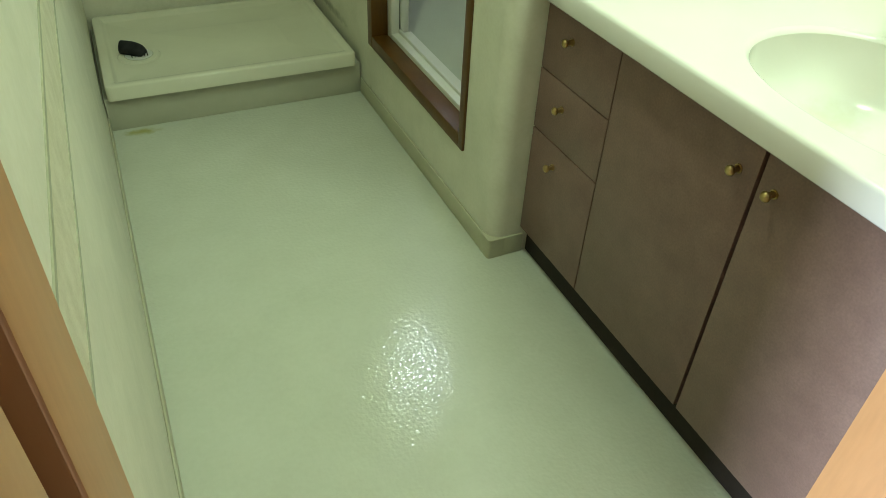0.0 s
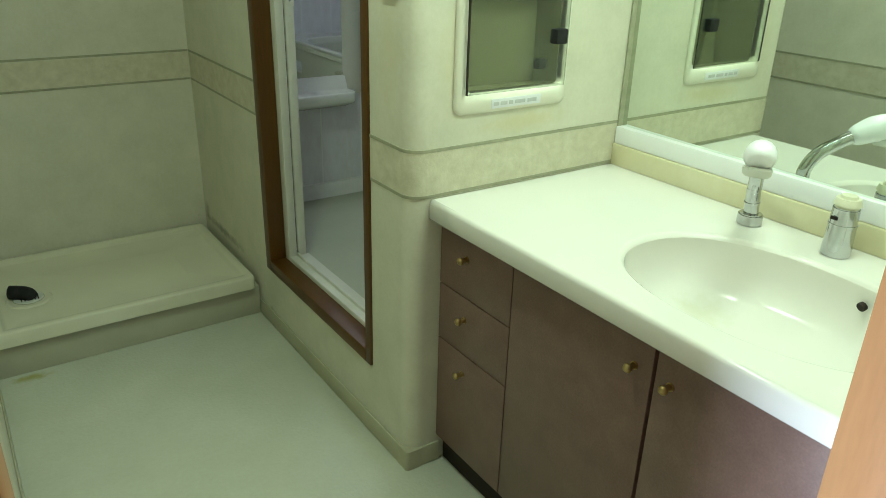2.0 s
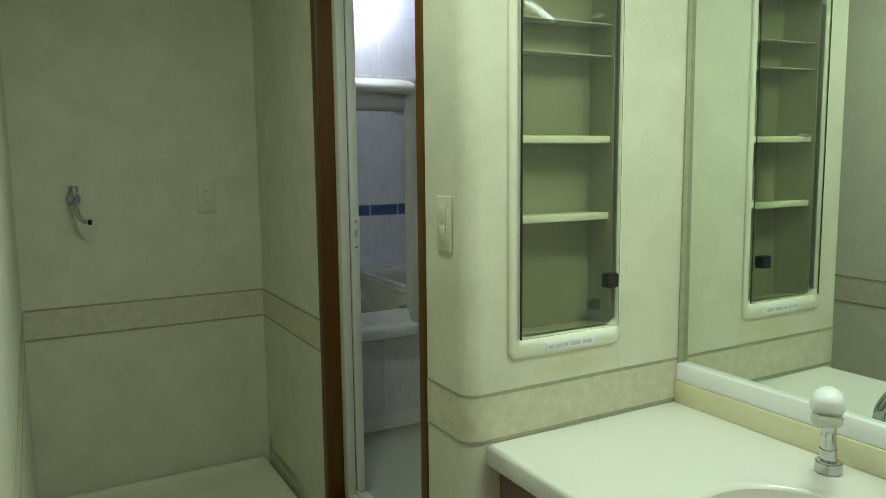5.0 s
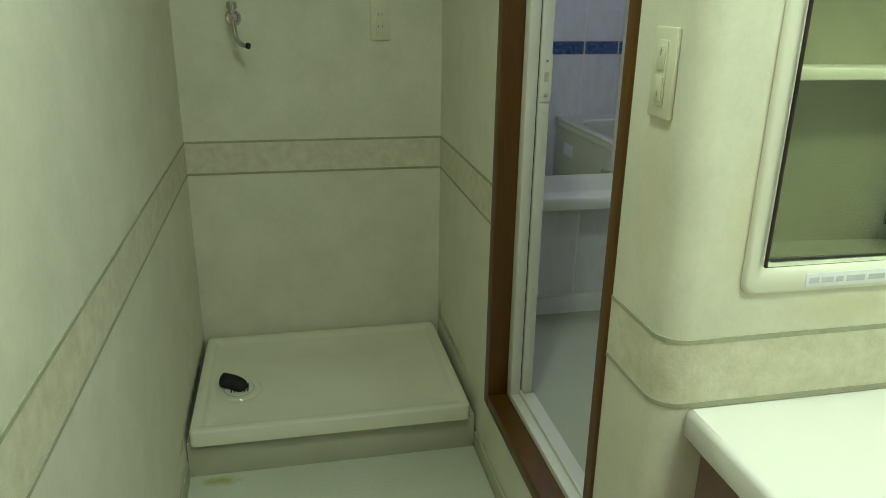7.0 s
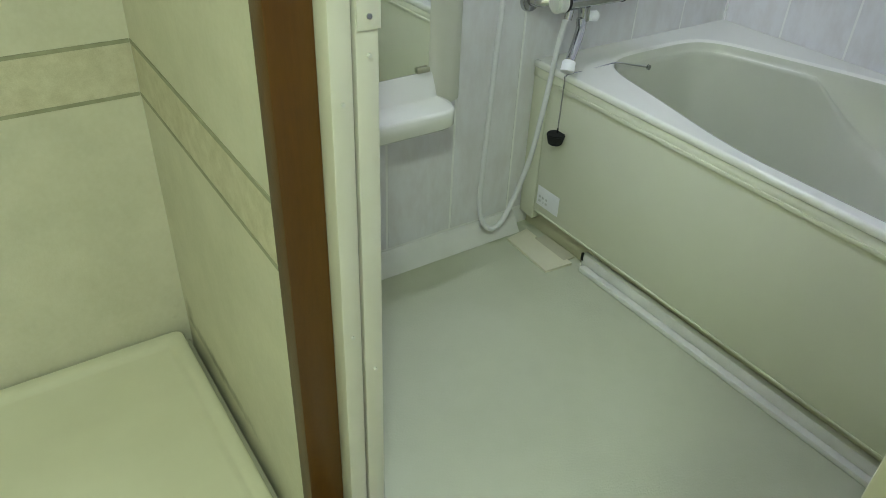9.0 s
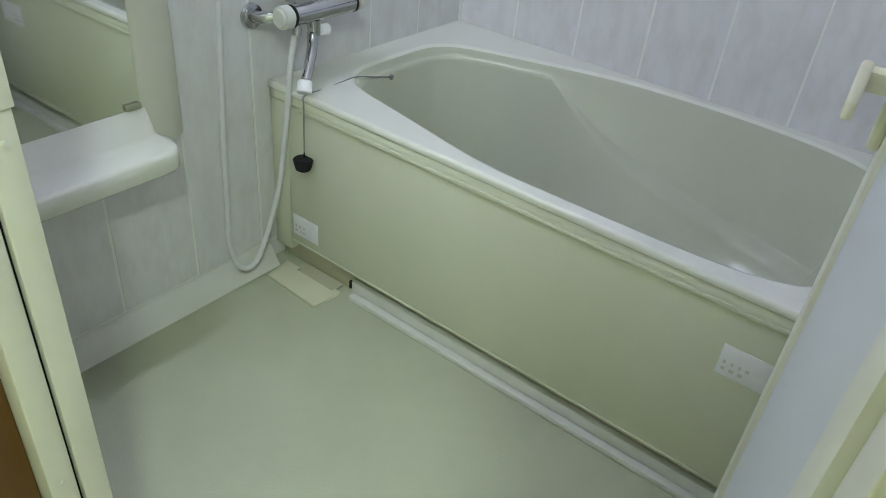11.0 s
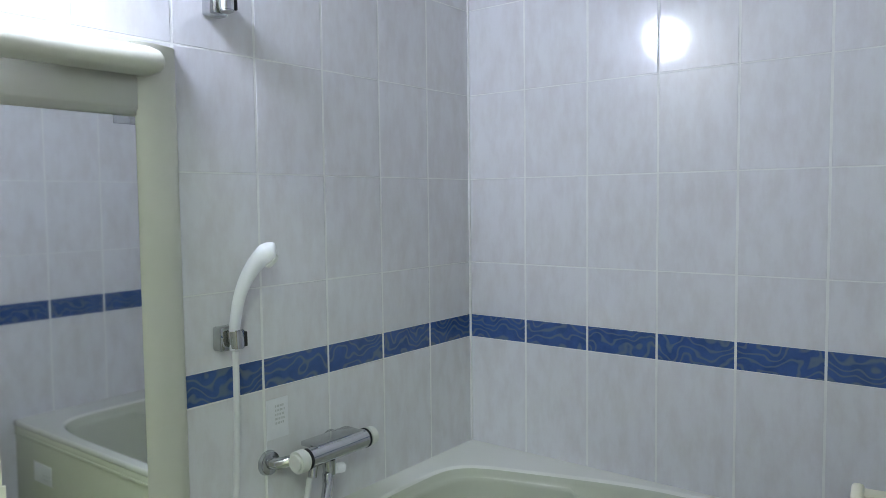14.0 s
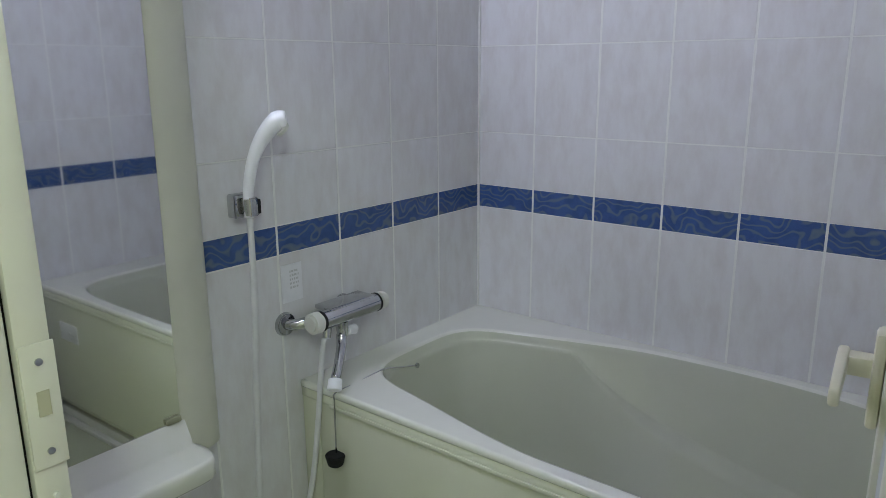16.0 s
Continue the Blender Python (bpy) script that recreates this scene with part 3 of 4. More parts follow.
def countertop():
    t = thing("countertop", (1.46, 1.28, 0.735), "cream moulded resin countertop with an oval basin", "countertop")
    rect = (1.143, XM - 0.002, 0.80, 1.8335)
    cx, cy, a, b = 1.416, 1.114, 0.199, 0.291
    zt, zb = 0.785, 0.735
    ang, outer = ringed(rect, cx, cy, 72)
    inset = [(min(max(x, rect[0] + 0.008), rect[1]), y) for x, y in outer]
    mid = [(min(max(x, rect[0] + 0.0025), rect[1]), y) for x, y in outer]

    def rim(q):
        c, s = math.cos(q), math.sin(q)
        r = (abs(c) ** 2.25 + abs(s) ** 2.25) ** (-1 / 2.25)
        return a * r * c, b * r * s

    def oval(k, z):
        return [(cx + k * rim(q)[0], cy + k * rim(q)[1], z) for q in ang]
    rings = [[(x, y, zb) for x, y in [(min(max(x, rect[0] + 0.03), rect[1]), y) for x, y in outer]],
             [(x, y, zb) for x, y in mid], [(x, y, zb + 0.004) for x, y in outer], [(x, y, zt - 0.009) for x, y in outer],
             [(x, y, zt - 0.003) for x, y in mid], [(x, y, zt) for x, y in inset],
             [(min(max(x, rect[0] + 0.012), rect[1]), y, zt) for x, y in outer], oval(1.045, zt), oval(1.03, zt), oval(1.0, zt - 0.004), oval(0.985, zt - 0.010)]
    part("slab", bm_loft(rings, close_last=False), M_COUNTER, t)
    bowl = [oval(0.985, zt - 0.009)]
    for k in range(1, 10):
        u = k / 10
        bowl.append([(cx + 0.02 * u + 0.985 * (1 - u ** 3.2) * rim(q)[0], cy + 0.985 * (1 - u ** 3.2) * rim(q)[1], zt - 0.009 - 0.150 * math.sin(u * math.pi / 2) ** 1.3) for q in ang])
    basin = part("basin", bm_loft(bowl), M_COUNTER, t, "cream oval wash basin")
    part("drain", bm_rod((cx + 0.018, cy, zt - 0.165), (cx + 0.018, cy, zt - 0.153), 0.022, seg=20, bevel=0.003), M_CHROME, basin, "chrome basin drain")
    part("overflow", bm_rod((cx + 0.178, cy - 0.09, zt - 0.045), (cx + 0.186, cy - 0.092, zt - 0.042), 0.009, seg=14), M_KICK, basin, "dark overflow hole")
    part("backsplash", bm_box(1.752, XM - 0.003, 0.80, 1.8335, zt, 0.845, 0.003), M_SPLASH, t, "yellowed cream upstand")


countertop()


def wall_mirror():
    t = thing("wall_mirror", (1.768, 1.28, 0.846), "large frameless vanity mirror with a white bottom rail", "mirror")
    part("rail", bm_box(1.757, XM - 0.002, 0.80, 1.832, 0.846, 0.893, 0.002), M_WHITE, t)
    # hung a hair out of true: it turns 0.55 degrees to the wall and leans a little
    def face(y, z):
        return 1.7774 + 0.0097 * (y - 1.83) - 0.004 * (z - 1.2)
    rings = [[(face(0.80, z), 0.80, z), (XM - 0.001, 0.80, z), (XM - 0.001, 1.8285, z), (face(1.8285, z), 1.8285, z)] for z in (0.893, 1.95)]
    part("glass", bm_loft(rings, True, True), M_MIRROR, t, "silvered mirror glass", smooth=False)
    part("edge", bm_box(1.762, XM - 0.002, 1.8288, 1.833, 0.893, 1.95), M_LINE, t, "dark green glass edge")


wall_mirror()


def spray_tap(x, y, z):
    t = thing("basin_tap", (x, y, z), "chrome basin tap with a white pull-out spray head", "tap")
    part("base", bm_rod((x, y, z), (x, y, z + 0.026), 0.028, 0.027, 24, bevel=0.003), M_CHROME, t)
    part("neck", bm_rod((x, y, z + 0.026), (x - 0.006, y, z + 0.085), 0.0165, 0.0155, 20), M_CHROME, t)
    part("collar", bm_rod((x - 0.003, y, z + 0.050), (x - 0.0035, y, z + 0.054), 0.0175, seg=20), M_CHROME, t)
    dx, dy = -0.86, -0.51

    def along(d, h):
        return (x - 0.005 + dx * d, y + dy * d, z + h)
    part("spout", bm_tube([along(0, 0.075), along(0.004, 0.105), along(0.026, 0.138), along(0.066, 0.164), along(0.100, 0.180)], 0.0155, 16), M_CHROME, t)
    part("spray_head", bm_tube([along(0.095, 0.177), along(0.108, 0.183), along(0.145, 0.198), along(0.178, 0.202), along(0.194, 0.194)], [0.017, 0.024, 0.0305, 0.031, 0.021], 18), M_WHITE, t, "white plastic spray head")
    part("spray_face", bm_rod(along(0.176, 0.182), along(0.178, 0.163), 0.029, 0.027, 20, bevel=0.003), M_COVE, t, "grey rim of the spray head")


def lever_tap(x, y, z):
    t = thing("mixer_knob", (x, y, z), "chrome tap handle with a cream cap", "tap")
    part("body", bm_rod((x, y, z), (x, y, z + 0.104), 0.029, 0.026, 24, bevel=0.002), M_CHROME, t)
    part("ring", bm_rod((x, y, z + 0.066), (x, y, z + 0.070), 0.0284, seg=24), M_CHROME, t)
    part("mark", bm_box(x - 0.0285, x - 0.0255, y + 0.000, y + 0.014, z + 0.080, z + 0.087), M_KICK, t, "dark mark")
    part("cap", bm_rod((x, y, z + 0.104), (x, y, z + 0.129), 0.029, 0.021, 24, bevel=0.006), M_CREAM, t, "cream plastic cap")


spray_tap(1.688, 1.342, 0.785)
lever_tap(1.690, 1.140, 0.785)


def niche():
    t = thing("recessed_cabinet", (1.4, YS, 0.975), "recessed wall cabinet with a glass door and white frame", "cabinet")
    fx0, fx1, fz0, fz1, d = 1.203, 1.546, 0.981, 1.94, 0.010
    fr = bmesh.new()
    ring = rounded(fx0, fx1, fz0, fz1, 0.02)
    hole = rounded(NX0, NX1, NZ0, NZ1, 0.015)
    mid = rounded(fx0 + 0.006, fx1 - 0.006, fz0 + 0.006, fz1 - 0.006, 0.018)
    rows = [[(x, YS - 0.0005, z) for x, z in ring], [(x, YS - d + 0.004, z) for x, z in ring], [(x, YS - d, z) for x, z in mid], [(x, YS - d, z) for x, z in hole], [(x, YS + 0.02, z) for x, z in hole]]
    fr = bm_loft(rows, close_last=False)
    part("frame", fr, M_FRAME, t, "cream moulded frame")
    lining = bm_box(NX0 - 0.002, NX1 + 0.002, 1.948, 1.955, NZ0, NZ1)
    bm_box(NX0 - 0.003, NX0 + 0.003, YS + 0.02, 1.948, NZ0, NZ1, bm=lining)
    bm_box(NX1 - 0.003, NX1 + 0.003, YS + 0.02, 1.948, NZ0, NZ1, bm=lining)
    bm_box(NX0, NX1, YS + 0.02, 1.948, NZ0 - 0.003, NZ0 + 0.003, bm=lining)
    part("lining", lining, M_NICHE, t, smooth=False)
    for z in (1.317, 1.506):
        part("shelf", bm_box(NX0 + 0.004, NX1 - 0.004, YS + 0.03, 1.947, z - 0.018, z, 0.003), M_CREAM, t, "cream plastic shelf")
    for z in (1.700, 1.775):
        part("shelf", bm_box(NX0 + 0.004, NX1 - 0.004, YS + 0.03, 1.947, z - 0.003, z, 0.001), M_LINE, t, "thin wire shelf")
    dr = part("door", bm_box(NX0 - 0.006, NX1 - 0.001, YS - 0.020, YS - 0.015, NZ0 - 0.003, NZ1, 0.001), M_GLASS, t, "grey glass door")
    dr.visible_shadow = False
    part("edge", bm_box(NX0 - 0.0085, NX0 - 0.006, YS - 0.020, YS - 0.014, NZ0 - 0.003, NZ1), M_KICK, dr, "dark door edge")
    part("knob", bm_box(1.474, 1.510, YS - 0.040, YS - 0.010, 1.132, 1.168, 0.005), M_SEAL, dr, "black square door knob")
    part("catch", bm_box(1.503, 1.526, 1.895, 1.919, 1.067, 1.092, 0.002), M_SEAL, t, "black magnetic catch")
    part("hinge_pin", bm_rod((1.262, YS + 0.022, 1.509), (1.282, YS + 0.040, 1.509), 0.006, seg=12), M_CHROME, t)
    lb = part("label", bm_box(1.308, 1.462, YS - d - 0.0015, YS - d, 0.989, 1.012, 0.0005), M_PAPERLBL, t, "white printed label")
    bars(lb, (1.314, YS - d - 0.0016, 0.991), (1, 0, 0), (0, 0, 1), 0.136, 0.018, 1, M_INK2, seed=4)


niche()


def wall_plate(name, place, across, out, w, h, label, category, holes):
    t = thing(name, place, label, category)
    p, a, o, u = Vector(place), Vector(across), Vector(out), Vector((0, 0, 1))

    def slab(c, sw, sh, d0, d1, bevel):
        m = Matrix((a, o, u)).transposed().to_4x4()
        b = bm_box(-sw / 2, sw / 2, d0, d1, -sh / 2, sh / 2, bevel)
        bmesh.ops.transform(b, matrix=Matrix.Translation(p + a * c[0] + u * c[1]) @ m, verts=b.verts)
        bmesh.ops.recalc_face_normals(b, faces=b.faces)
        return b
    part("plate", slab((0, 0), w, h, 0.0, 0.008, 0.003), M_CREAM, t)
    part("inset", slab((0, 0), w * 0.42, h * 0.72, 0.007, 0.0105, 0.0015), M_CREAM, t)
    for c, sw, sh, m, lb in holes:
        part("rocker" if m is M_CREAM else "slot", slab(c, sw, sh, 0.010, 0.0125, 0.0008), m, t, lb)


wall_plate("light_switch", (XR, 1.925, 1.303), (0, -1, 0), (-1, 0, 0), 0.066, 0.130, "cream wall switch plate with two rockers", "switch",
           [((0, 0.022), 0.022, 0.034, M_CREAM, ""), ((0, -0.022), 0.022, 0.034, M_CREAM, ""), ((0.0, 0.030), 0.004, 0.010, M_INK, "dark mark"), ((0.0, -0.030), 0.004, 0.008, M_INK, "dark mark")])
wall_plate("wall_outlet", (0.872, YP, 1.312), (-1, 0, 0), (0, -1, 0), 0.068, 0.132, "cream wall socket plate above the washing tray", "socket",
           [((-0.006, 0.02), 0.003, 0.010, M_INK, "slot"), ((0.006, 0.02), 0.003, 0.010, M_INK, "slot"), ((-0.006, -0.02), 0.003, 0.010, M_INK, "slot"), ((0.006, -0.02), 0.003, 0.010, M_INK, "slot")])


def washer_tap():
    x, z = 0.387, 1.316
    t = thing("washer_tap", (x, YP, z), "chrome washing-machine tap on the papered wall", "tap")
    part("flange", bm_rod((x, YP, z), (x, YP - 0.008, z), 0.026, 0.022, 20), M_CHROME, t)
    part("body", bm_rod((x, YP - 0.005, z), (x, YP - 0.062, z), 0.013, 0.015, 16, bevel=0.002), M_CHROME, t)
    part("bonnet", bm_rod((x, YP - 0.045, z), (x, YP - 0.05, z + 0.030), 0.011, 0.009, 14), M_CHROME, t)
    part("handle", bm_rod((x, YP - 0.05, z + 0.030), (x, YP - 0.052, z + 0.052), 0.018, 0.016, 16, bevel=0.003), M_CHROME, t)
    part("spout", bm_tube([(x, YP - 0.055, z), (x + 0.004, YP - 0.068, z - 0.028), (x + 0.010, YP - 0.080, z - 0.060), (x + 0.024, YP - 0.092, z - 0.078), (x + 0.042, YP - 0.100, z - 0.082)], 0.008, 12), M_CHROME, t)
    part("nozzle", bm_rod((x + 0.040, YP - 0.0995, z - 0.0815), (x + 0.050, YP - 0.103, z - 0.083), 0.010, seg=12), M_SEAL, t, "dark nozzle")


washer_tap()


def washing_tray():
    t = thing("washing_tray", (0.63, 3.2, 0), "cream plastic washing-machine tray with a drain", "tray")
    part("plinth", bm_box(XL + 0.003, XR - 0.006, 2.905, YP - 0.003, 0.0, 0.118, 0.002), M_PLINTH, t, "beige vinyl-covered plinth")
    x0, x1, y0, y1, zt = 0.205, 1.066, 2.884, 3.526, 0.168
    o = rounded(x0, x1, y0, y1, 0.022)

    def inset(d, r):
        return rounded(x0 + d, x1 - d, y0 + d, y1 - d, r)
    rings = [(rounded(x0, x1, y0, y1, 0.02), 0.118), (o, zt - 0.006), (inset(0.003, 0.02), zt - 0.0015), (inset(0.007, 0.018), zt), (inset(0.030, 0.012), zt), (inset(0.036, 0.010), zt - 0.004), (inset(0.042, 0.008), zt - 0.012), (inset(0.05, 0.008), zt - 0.014), (inset(0.19, 0.012), zt - 0.0168), (inset(0.196, 0.012), zt - 0.0158)]
    part("tray", bm_loft([[(x, y, z) for x, y in ring] for ring, z in rings]), M_PAN, t)
    dx, dy, dz = 0.338, 3.140, zt - 0.0165
    part("drain_ring", bm_rod((dx, dy, dz), (dx, dy, dz + 0.006), 0.076, 0.070, 32, bevel=0.002), M_PAN, t, "round drain ring")
    # no real recess: a solid darker disc gives the gap's shade
    part("drain_gap", bm_rod((dx, dy, dz + 0.004), (dx, dy, dz + 0.0066), 0.050, 0.050, 28), M_LINE, t, "shaded gap round the grate, put in as a darker disc")
    g = part("drain_grate", bm_rod((dx, dy, dz + 0.005), (dx, dy, dz + 0.009), 0.048, 0.046, 24), M_COVE, t, "pale slotted grate")
    for k in range(6):
        part("slot", bm_box(dx - 0.026 + k * 0.0105, dx - 0.022 + k * 0.0105, dy - 0.028, dy + 0.028, dz + 0.0085, dz + 0.0098), M_KICK, g)
    part("elbow", bm_tube([(dx + 0.010, dy - 0.006, dz + 0.006), (dx + 0.002, dy - 0.002, dz + 0.020), (dx - 0.018, dy + 0.008, dz + 0.028), (dx - 0.052, dy + 0.026, dz + 0.031)], [0.023, 0.025, 0.025, 0.024], 20), M_SEAL, t, "black rubber drain elbow")


washing_tray()

# ---------------------------------------------------------------- bathtub
def bathtub():
    t = thing("bathtub", (2.43, 2.7, BZ), "ivory plastic bathtub with a curved armrest and front apron", "bathtub")
    x0, x1, y0, y1, zt = 2.045, XB - 0.001, YN + 0.001, YB - 0.001, 0.746
    cx, cy = 2.41, 2.745
    ang, outer = ringed((x0, x1, y0, y1), cx, cy, 120)

    def ease(v):
        v = min(max(v, 0.0), 1.0)
        return v * v * (3 - 2 * v)
    base = []
    for q in ang:
        c, s = math.cos(q), math.sin(q)
        e, hy = (6.0, 0.615) if s < 0 else (4.5, 0.575)
        r = (abs(c / 0.325) ** e + abs(s / hy) ** e) ** (-1 / e)
        x, y = cx + r * c, cy + r * s
        if x > cx:
            x += ((x - cx) / 0.325) * (0.035 * math.exp(-((y - 2.55) / 0.38) ** 2) - 0.075 * ease((y - 2.75) / 0.5))
        else:
            x += ((cx - x) / 0.325) * (0.062 * ease((y - 2.72) / 0.45))
        base.append((x, y))

    def inner(d, z, arm=0.0, drop=0.0):
        out = []
        for (x, y), q in zip(base, ang):
            v = Vector((cx - x, cy - y))
            side = ease((x - cx) / 0.24) * (1 - math.exp(-max(0.0, 3.0 - y) / 0.2))
            n = v.normalized() * (d + arm * side)
            out.append((x + n.x, y + n.y, z - drop * side * (1 + 0.2 * ease((2.75 - y) / 0.5))))
        return out
    def flat(d, z):
        return [(min(max(x, x0 + d), x1), y, z) for x, y in outer]
    part("fascia", bm_loft([flat(0.02, 0.704), flat(0.003, 0.704), flat(0.003, 0.707), flat(0.003, zt - 0.018), flat(0.02, zt - 0.018)], False), M_PANEL, t, "ivory front edge")
    rim = [flat(0.02, zt - 0.0175), flat(0.002, zt - 0.0175), flat(0.0, zt - 0.015), flat(0.0, zt - 0.006), flat(0.002, zt - 0.0015), flat(0.006, zt), flat(0.010, zt), inner(-0.012, zt), inner(-0.008, zt), inner(-0.002, zt - 0.001), inner(0.003, zt - 0.006)]
    part("rim", bm_loft(rim, close_last=False), M_TUBRIM, t, "rounded ivory rim, its lit top lightened in the colour")
    bowl = [inner(0.003, zt - 0.006), inner(0.009, zt - 0.018), inner(0.012, zt - 0.026, 0.022, 0.214), inner(0.014, zt - 0.028, 0.027, 0.2185),
            inner(0.016, zt - 0.030, 0.078, 0.219), inner(0.019, zt - 0.040, 0.086, 0.228), inner(0.050, zt - 0.32, 0.130, 0.07), inner(0.066, zt - 0.39, 0.130, 0.0), inner(0.10, zt - 0.425, 0.12, 0.0), inner(0.2, zt - 0.43, 0.08, 0.0)]
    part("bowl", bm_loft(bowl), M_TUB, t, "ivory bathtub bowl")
    ap = part("apron", bm_box(2.050, 2.080, YN + 0.002, YB - 0.062, 0.318, 0.7035, 0.002), M_PANEL, t, "ivory front apron panel")
    part("ridge", bm_box(2.0440, 2.052, YN + 0.002, YB - 0.10, 0.6975, 0.7085, 0.0035), M_PANEL, ap)
    part("end_strip", bm_box(2.049, 2.080, YB - 0.060, YB - 0.001, 0.287, 0.7035, 0.002), M_PANEL, t)
    part("lip", bm_box(2.0485, 2.052, YN + 0.002, YB - 0.062, 0.3165, 0.323, 0.0012), M_PANEL, ap)
    part("plinth", bm_box(2.078, 2.12, YN + 0.002, YB - 0.002, BZ, 0.318), M_BASE, t, "olive recessed plinth")
    part("base_rail", bm_box(2.060, 2.078, YN + 0.002, 3.135, BZ, 0.284, 0.003), M_COVE, t)
    part("base_rail", bm_box(2.038, 2.0595, YN + 0.002, 3.120, BZ, 0.256, 0.004), M_COVE, t)
    part("rail_end", bm_box(2.058, 2.064, 3.128, 3.136, 0.262, 0.284), M_SEAL, t, "dark rail end")
    for nm, ya, yb, za, zb, sd in (("label", 3.240, 3.330, 0.345, 0.405, 2), ("label", 2.13, 2.245, 0.565, 0.630, 7)):
        lb = part(nm, bm_box(2.0488, 2.0502, ya, yb, za, zb, 0.0004), M_PAPERLBL, ap, "small white printed sticker")
        bars(lb, (2.0486, yb - 0.008, za + 0.008), (0, -1, 0), (0, 0, 1), (yb - ya) * 0.40, (zb - za) * 0.45, 2, M_INK2, (1.2, 2.4), seed=sd)


bathtub()


def drain_cover():
    t = thing("drain_cover", (2.0, 3.25, BZ), "cream plastic floor drain cover beside the apron", "drain cover")
    part("plate", bm_prism([(1.955, 3.158), (2.042, 3.150), (2.042, 3.17), (2.030, 3.17), (2.030, 3.30), (2.042, 3.30), (2.042, 3.350), (1.962, 3.338)], BZ + 0.0005, BZ + 0.008), M_CREAM, t)
    part("notch", bm_box(2.031, 2.074, 3.171, 3.299, BZ + 0.0005, BZ + 0.005), M_BASE, t, "olive overflow slot")


drain_cover()


def plug_and_chain():
    t = thing("bath_plug", (2.03, 3.272, 0.57), "black rubber bath plug hanging on a thin chain", "plug")
    pts = [(2.375, 3.300, 0.700), (2.30, 3.292, 0.722), (2.22, 3.282, 0.7445), (2.12, 3.278, 0.7435), (2.047, 3.276, 0.744), (2.040, 3.273, 0.72), (2.038, 3.272, 0.592)]
    part("chain", bm_tube(pts, 0.0022, 6, 8), M_CHROME, t, "thin steel chain")
    part("anchor", bm_rod((2.375, 3.318, 0.700), (2.375, 3.296, 0.700), 0.010, 0.007, 14), M_CHROME, t)
    part("stopper", bm_rod((2.034, 3.272, 0.560), (2.034, 3.272, 0.590), 0.018, 0.0255, 20, bevel=0.003), M_SEAL, t, "black rubber stopper")


plug_and_chain()


def mixer():
    t = thing("shower_mixer", (2.13, YB, 0.905), "chrome thermostatic bath and shower mixer with white knobs", "tap")
    y, z = YB - 0.072, 0.912
    for x in (2.005, 2.195):
        part("flange", bm_rod((x, YB, 0.905), (x, YB - 0.012, 0.905), 0.030, 0.026, 22, bevel=0.002), M_CHROME, t)
        part("leg", bm_tube([(x, YB - 0.008, 0.905), (x + 0.012, YB - 0.03, 0.906), (x + 0.040, YB - 0.055, z), (x + 0.052, y, z)], 0.0135, 14), M_CHROME, t)
    part("bar", bm_rod((2.060, y, z), (2.246, y, z), 0.0235, seg=28, bevel=0.002), M_CHROME, t)
    part("top_plate", bm_box(2.085, 2.235, y - 0.012, YB - 0.02, z + 0.014, z + 0.026, 0.004), M_CHROME, t)
    part("ring", bm_rod((2.056, y, z), (2.061, y, z), 0.0245, seg=24), M_SEAL, t)
    part("ring", bm_rod((2.245, y, z), (2.250, y, z), 0.0245, seg=24), M_SEAL, t)
    part("knob", bm_rod((2.022, y, z), (2.056, y, z), 0.025, 0.0265, 24, bevel=0.006), M_COVE, t, "off-white temperature knob")
    part("knob", bm_rod((2.250, y, z), (2.280, y, z), 0.0245, 0.022, 24, bevel=0.005), M_COVE, t, "white flow knob")
    part("diverter", bm_rod((2.125, y, z - 0.02), (2.125, y - 0.003, z - 0.055), 0.017, 0.014, 18), M_CHROME, t)
    part("diverter_knob", bm_rod((2.138, y - 0.004, z - 0.045), (2.166, y - 0.008, z - 0.047), 0.012, 0.013, 16, bevel=0.003), M_WHITE, t, "white diverter knob")
    part("spout", bm_tube([(2.120, y - 0.002, z - 0.05), (2.108, y - 0.014, z - 0.075), (2.071, y - 0.040, z - 0.108), (2.041, y - 0.060, z - 0.130)], [0.013, 0.0125, 0.012, 0.012], 14), M_CHROME, t)
    part("spout_tip", bm_rod((2.043, y - 0.058, z - 0.128), (2.030, y - 0.068, z - 0.150), 0.0165, 0.0175, 18, bevel=0.002), M_WHITE, t, "white spout tip")
    part("outlet", bm_rod((2.078, y, z - 0.018), (2.070, y - 0.004, z - 0.045), 0.011, 0.010, 14), M_CHROME, t)


mixer()


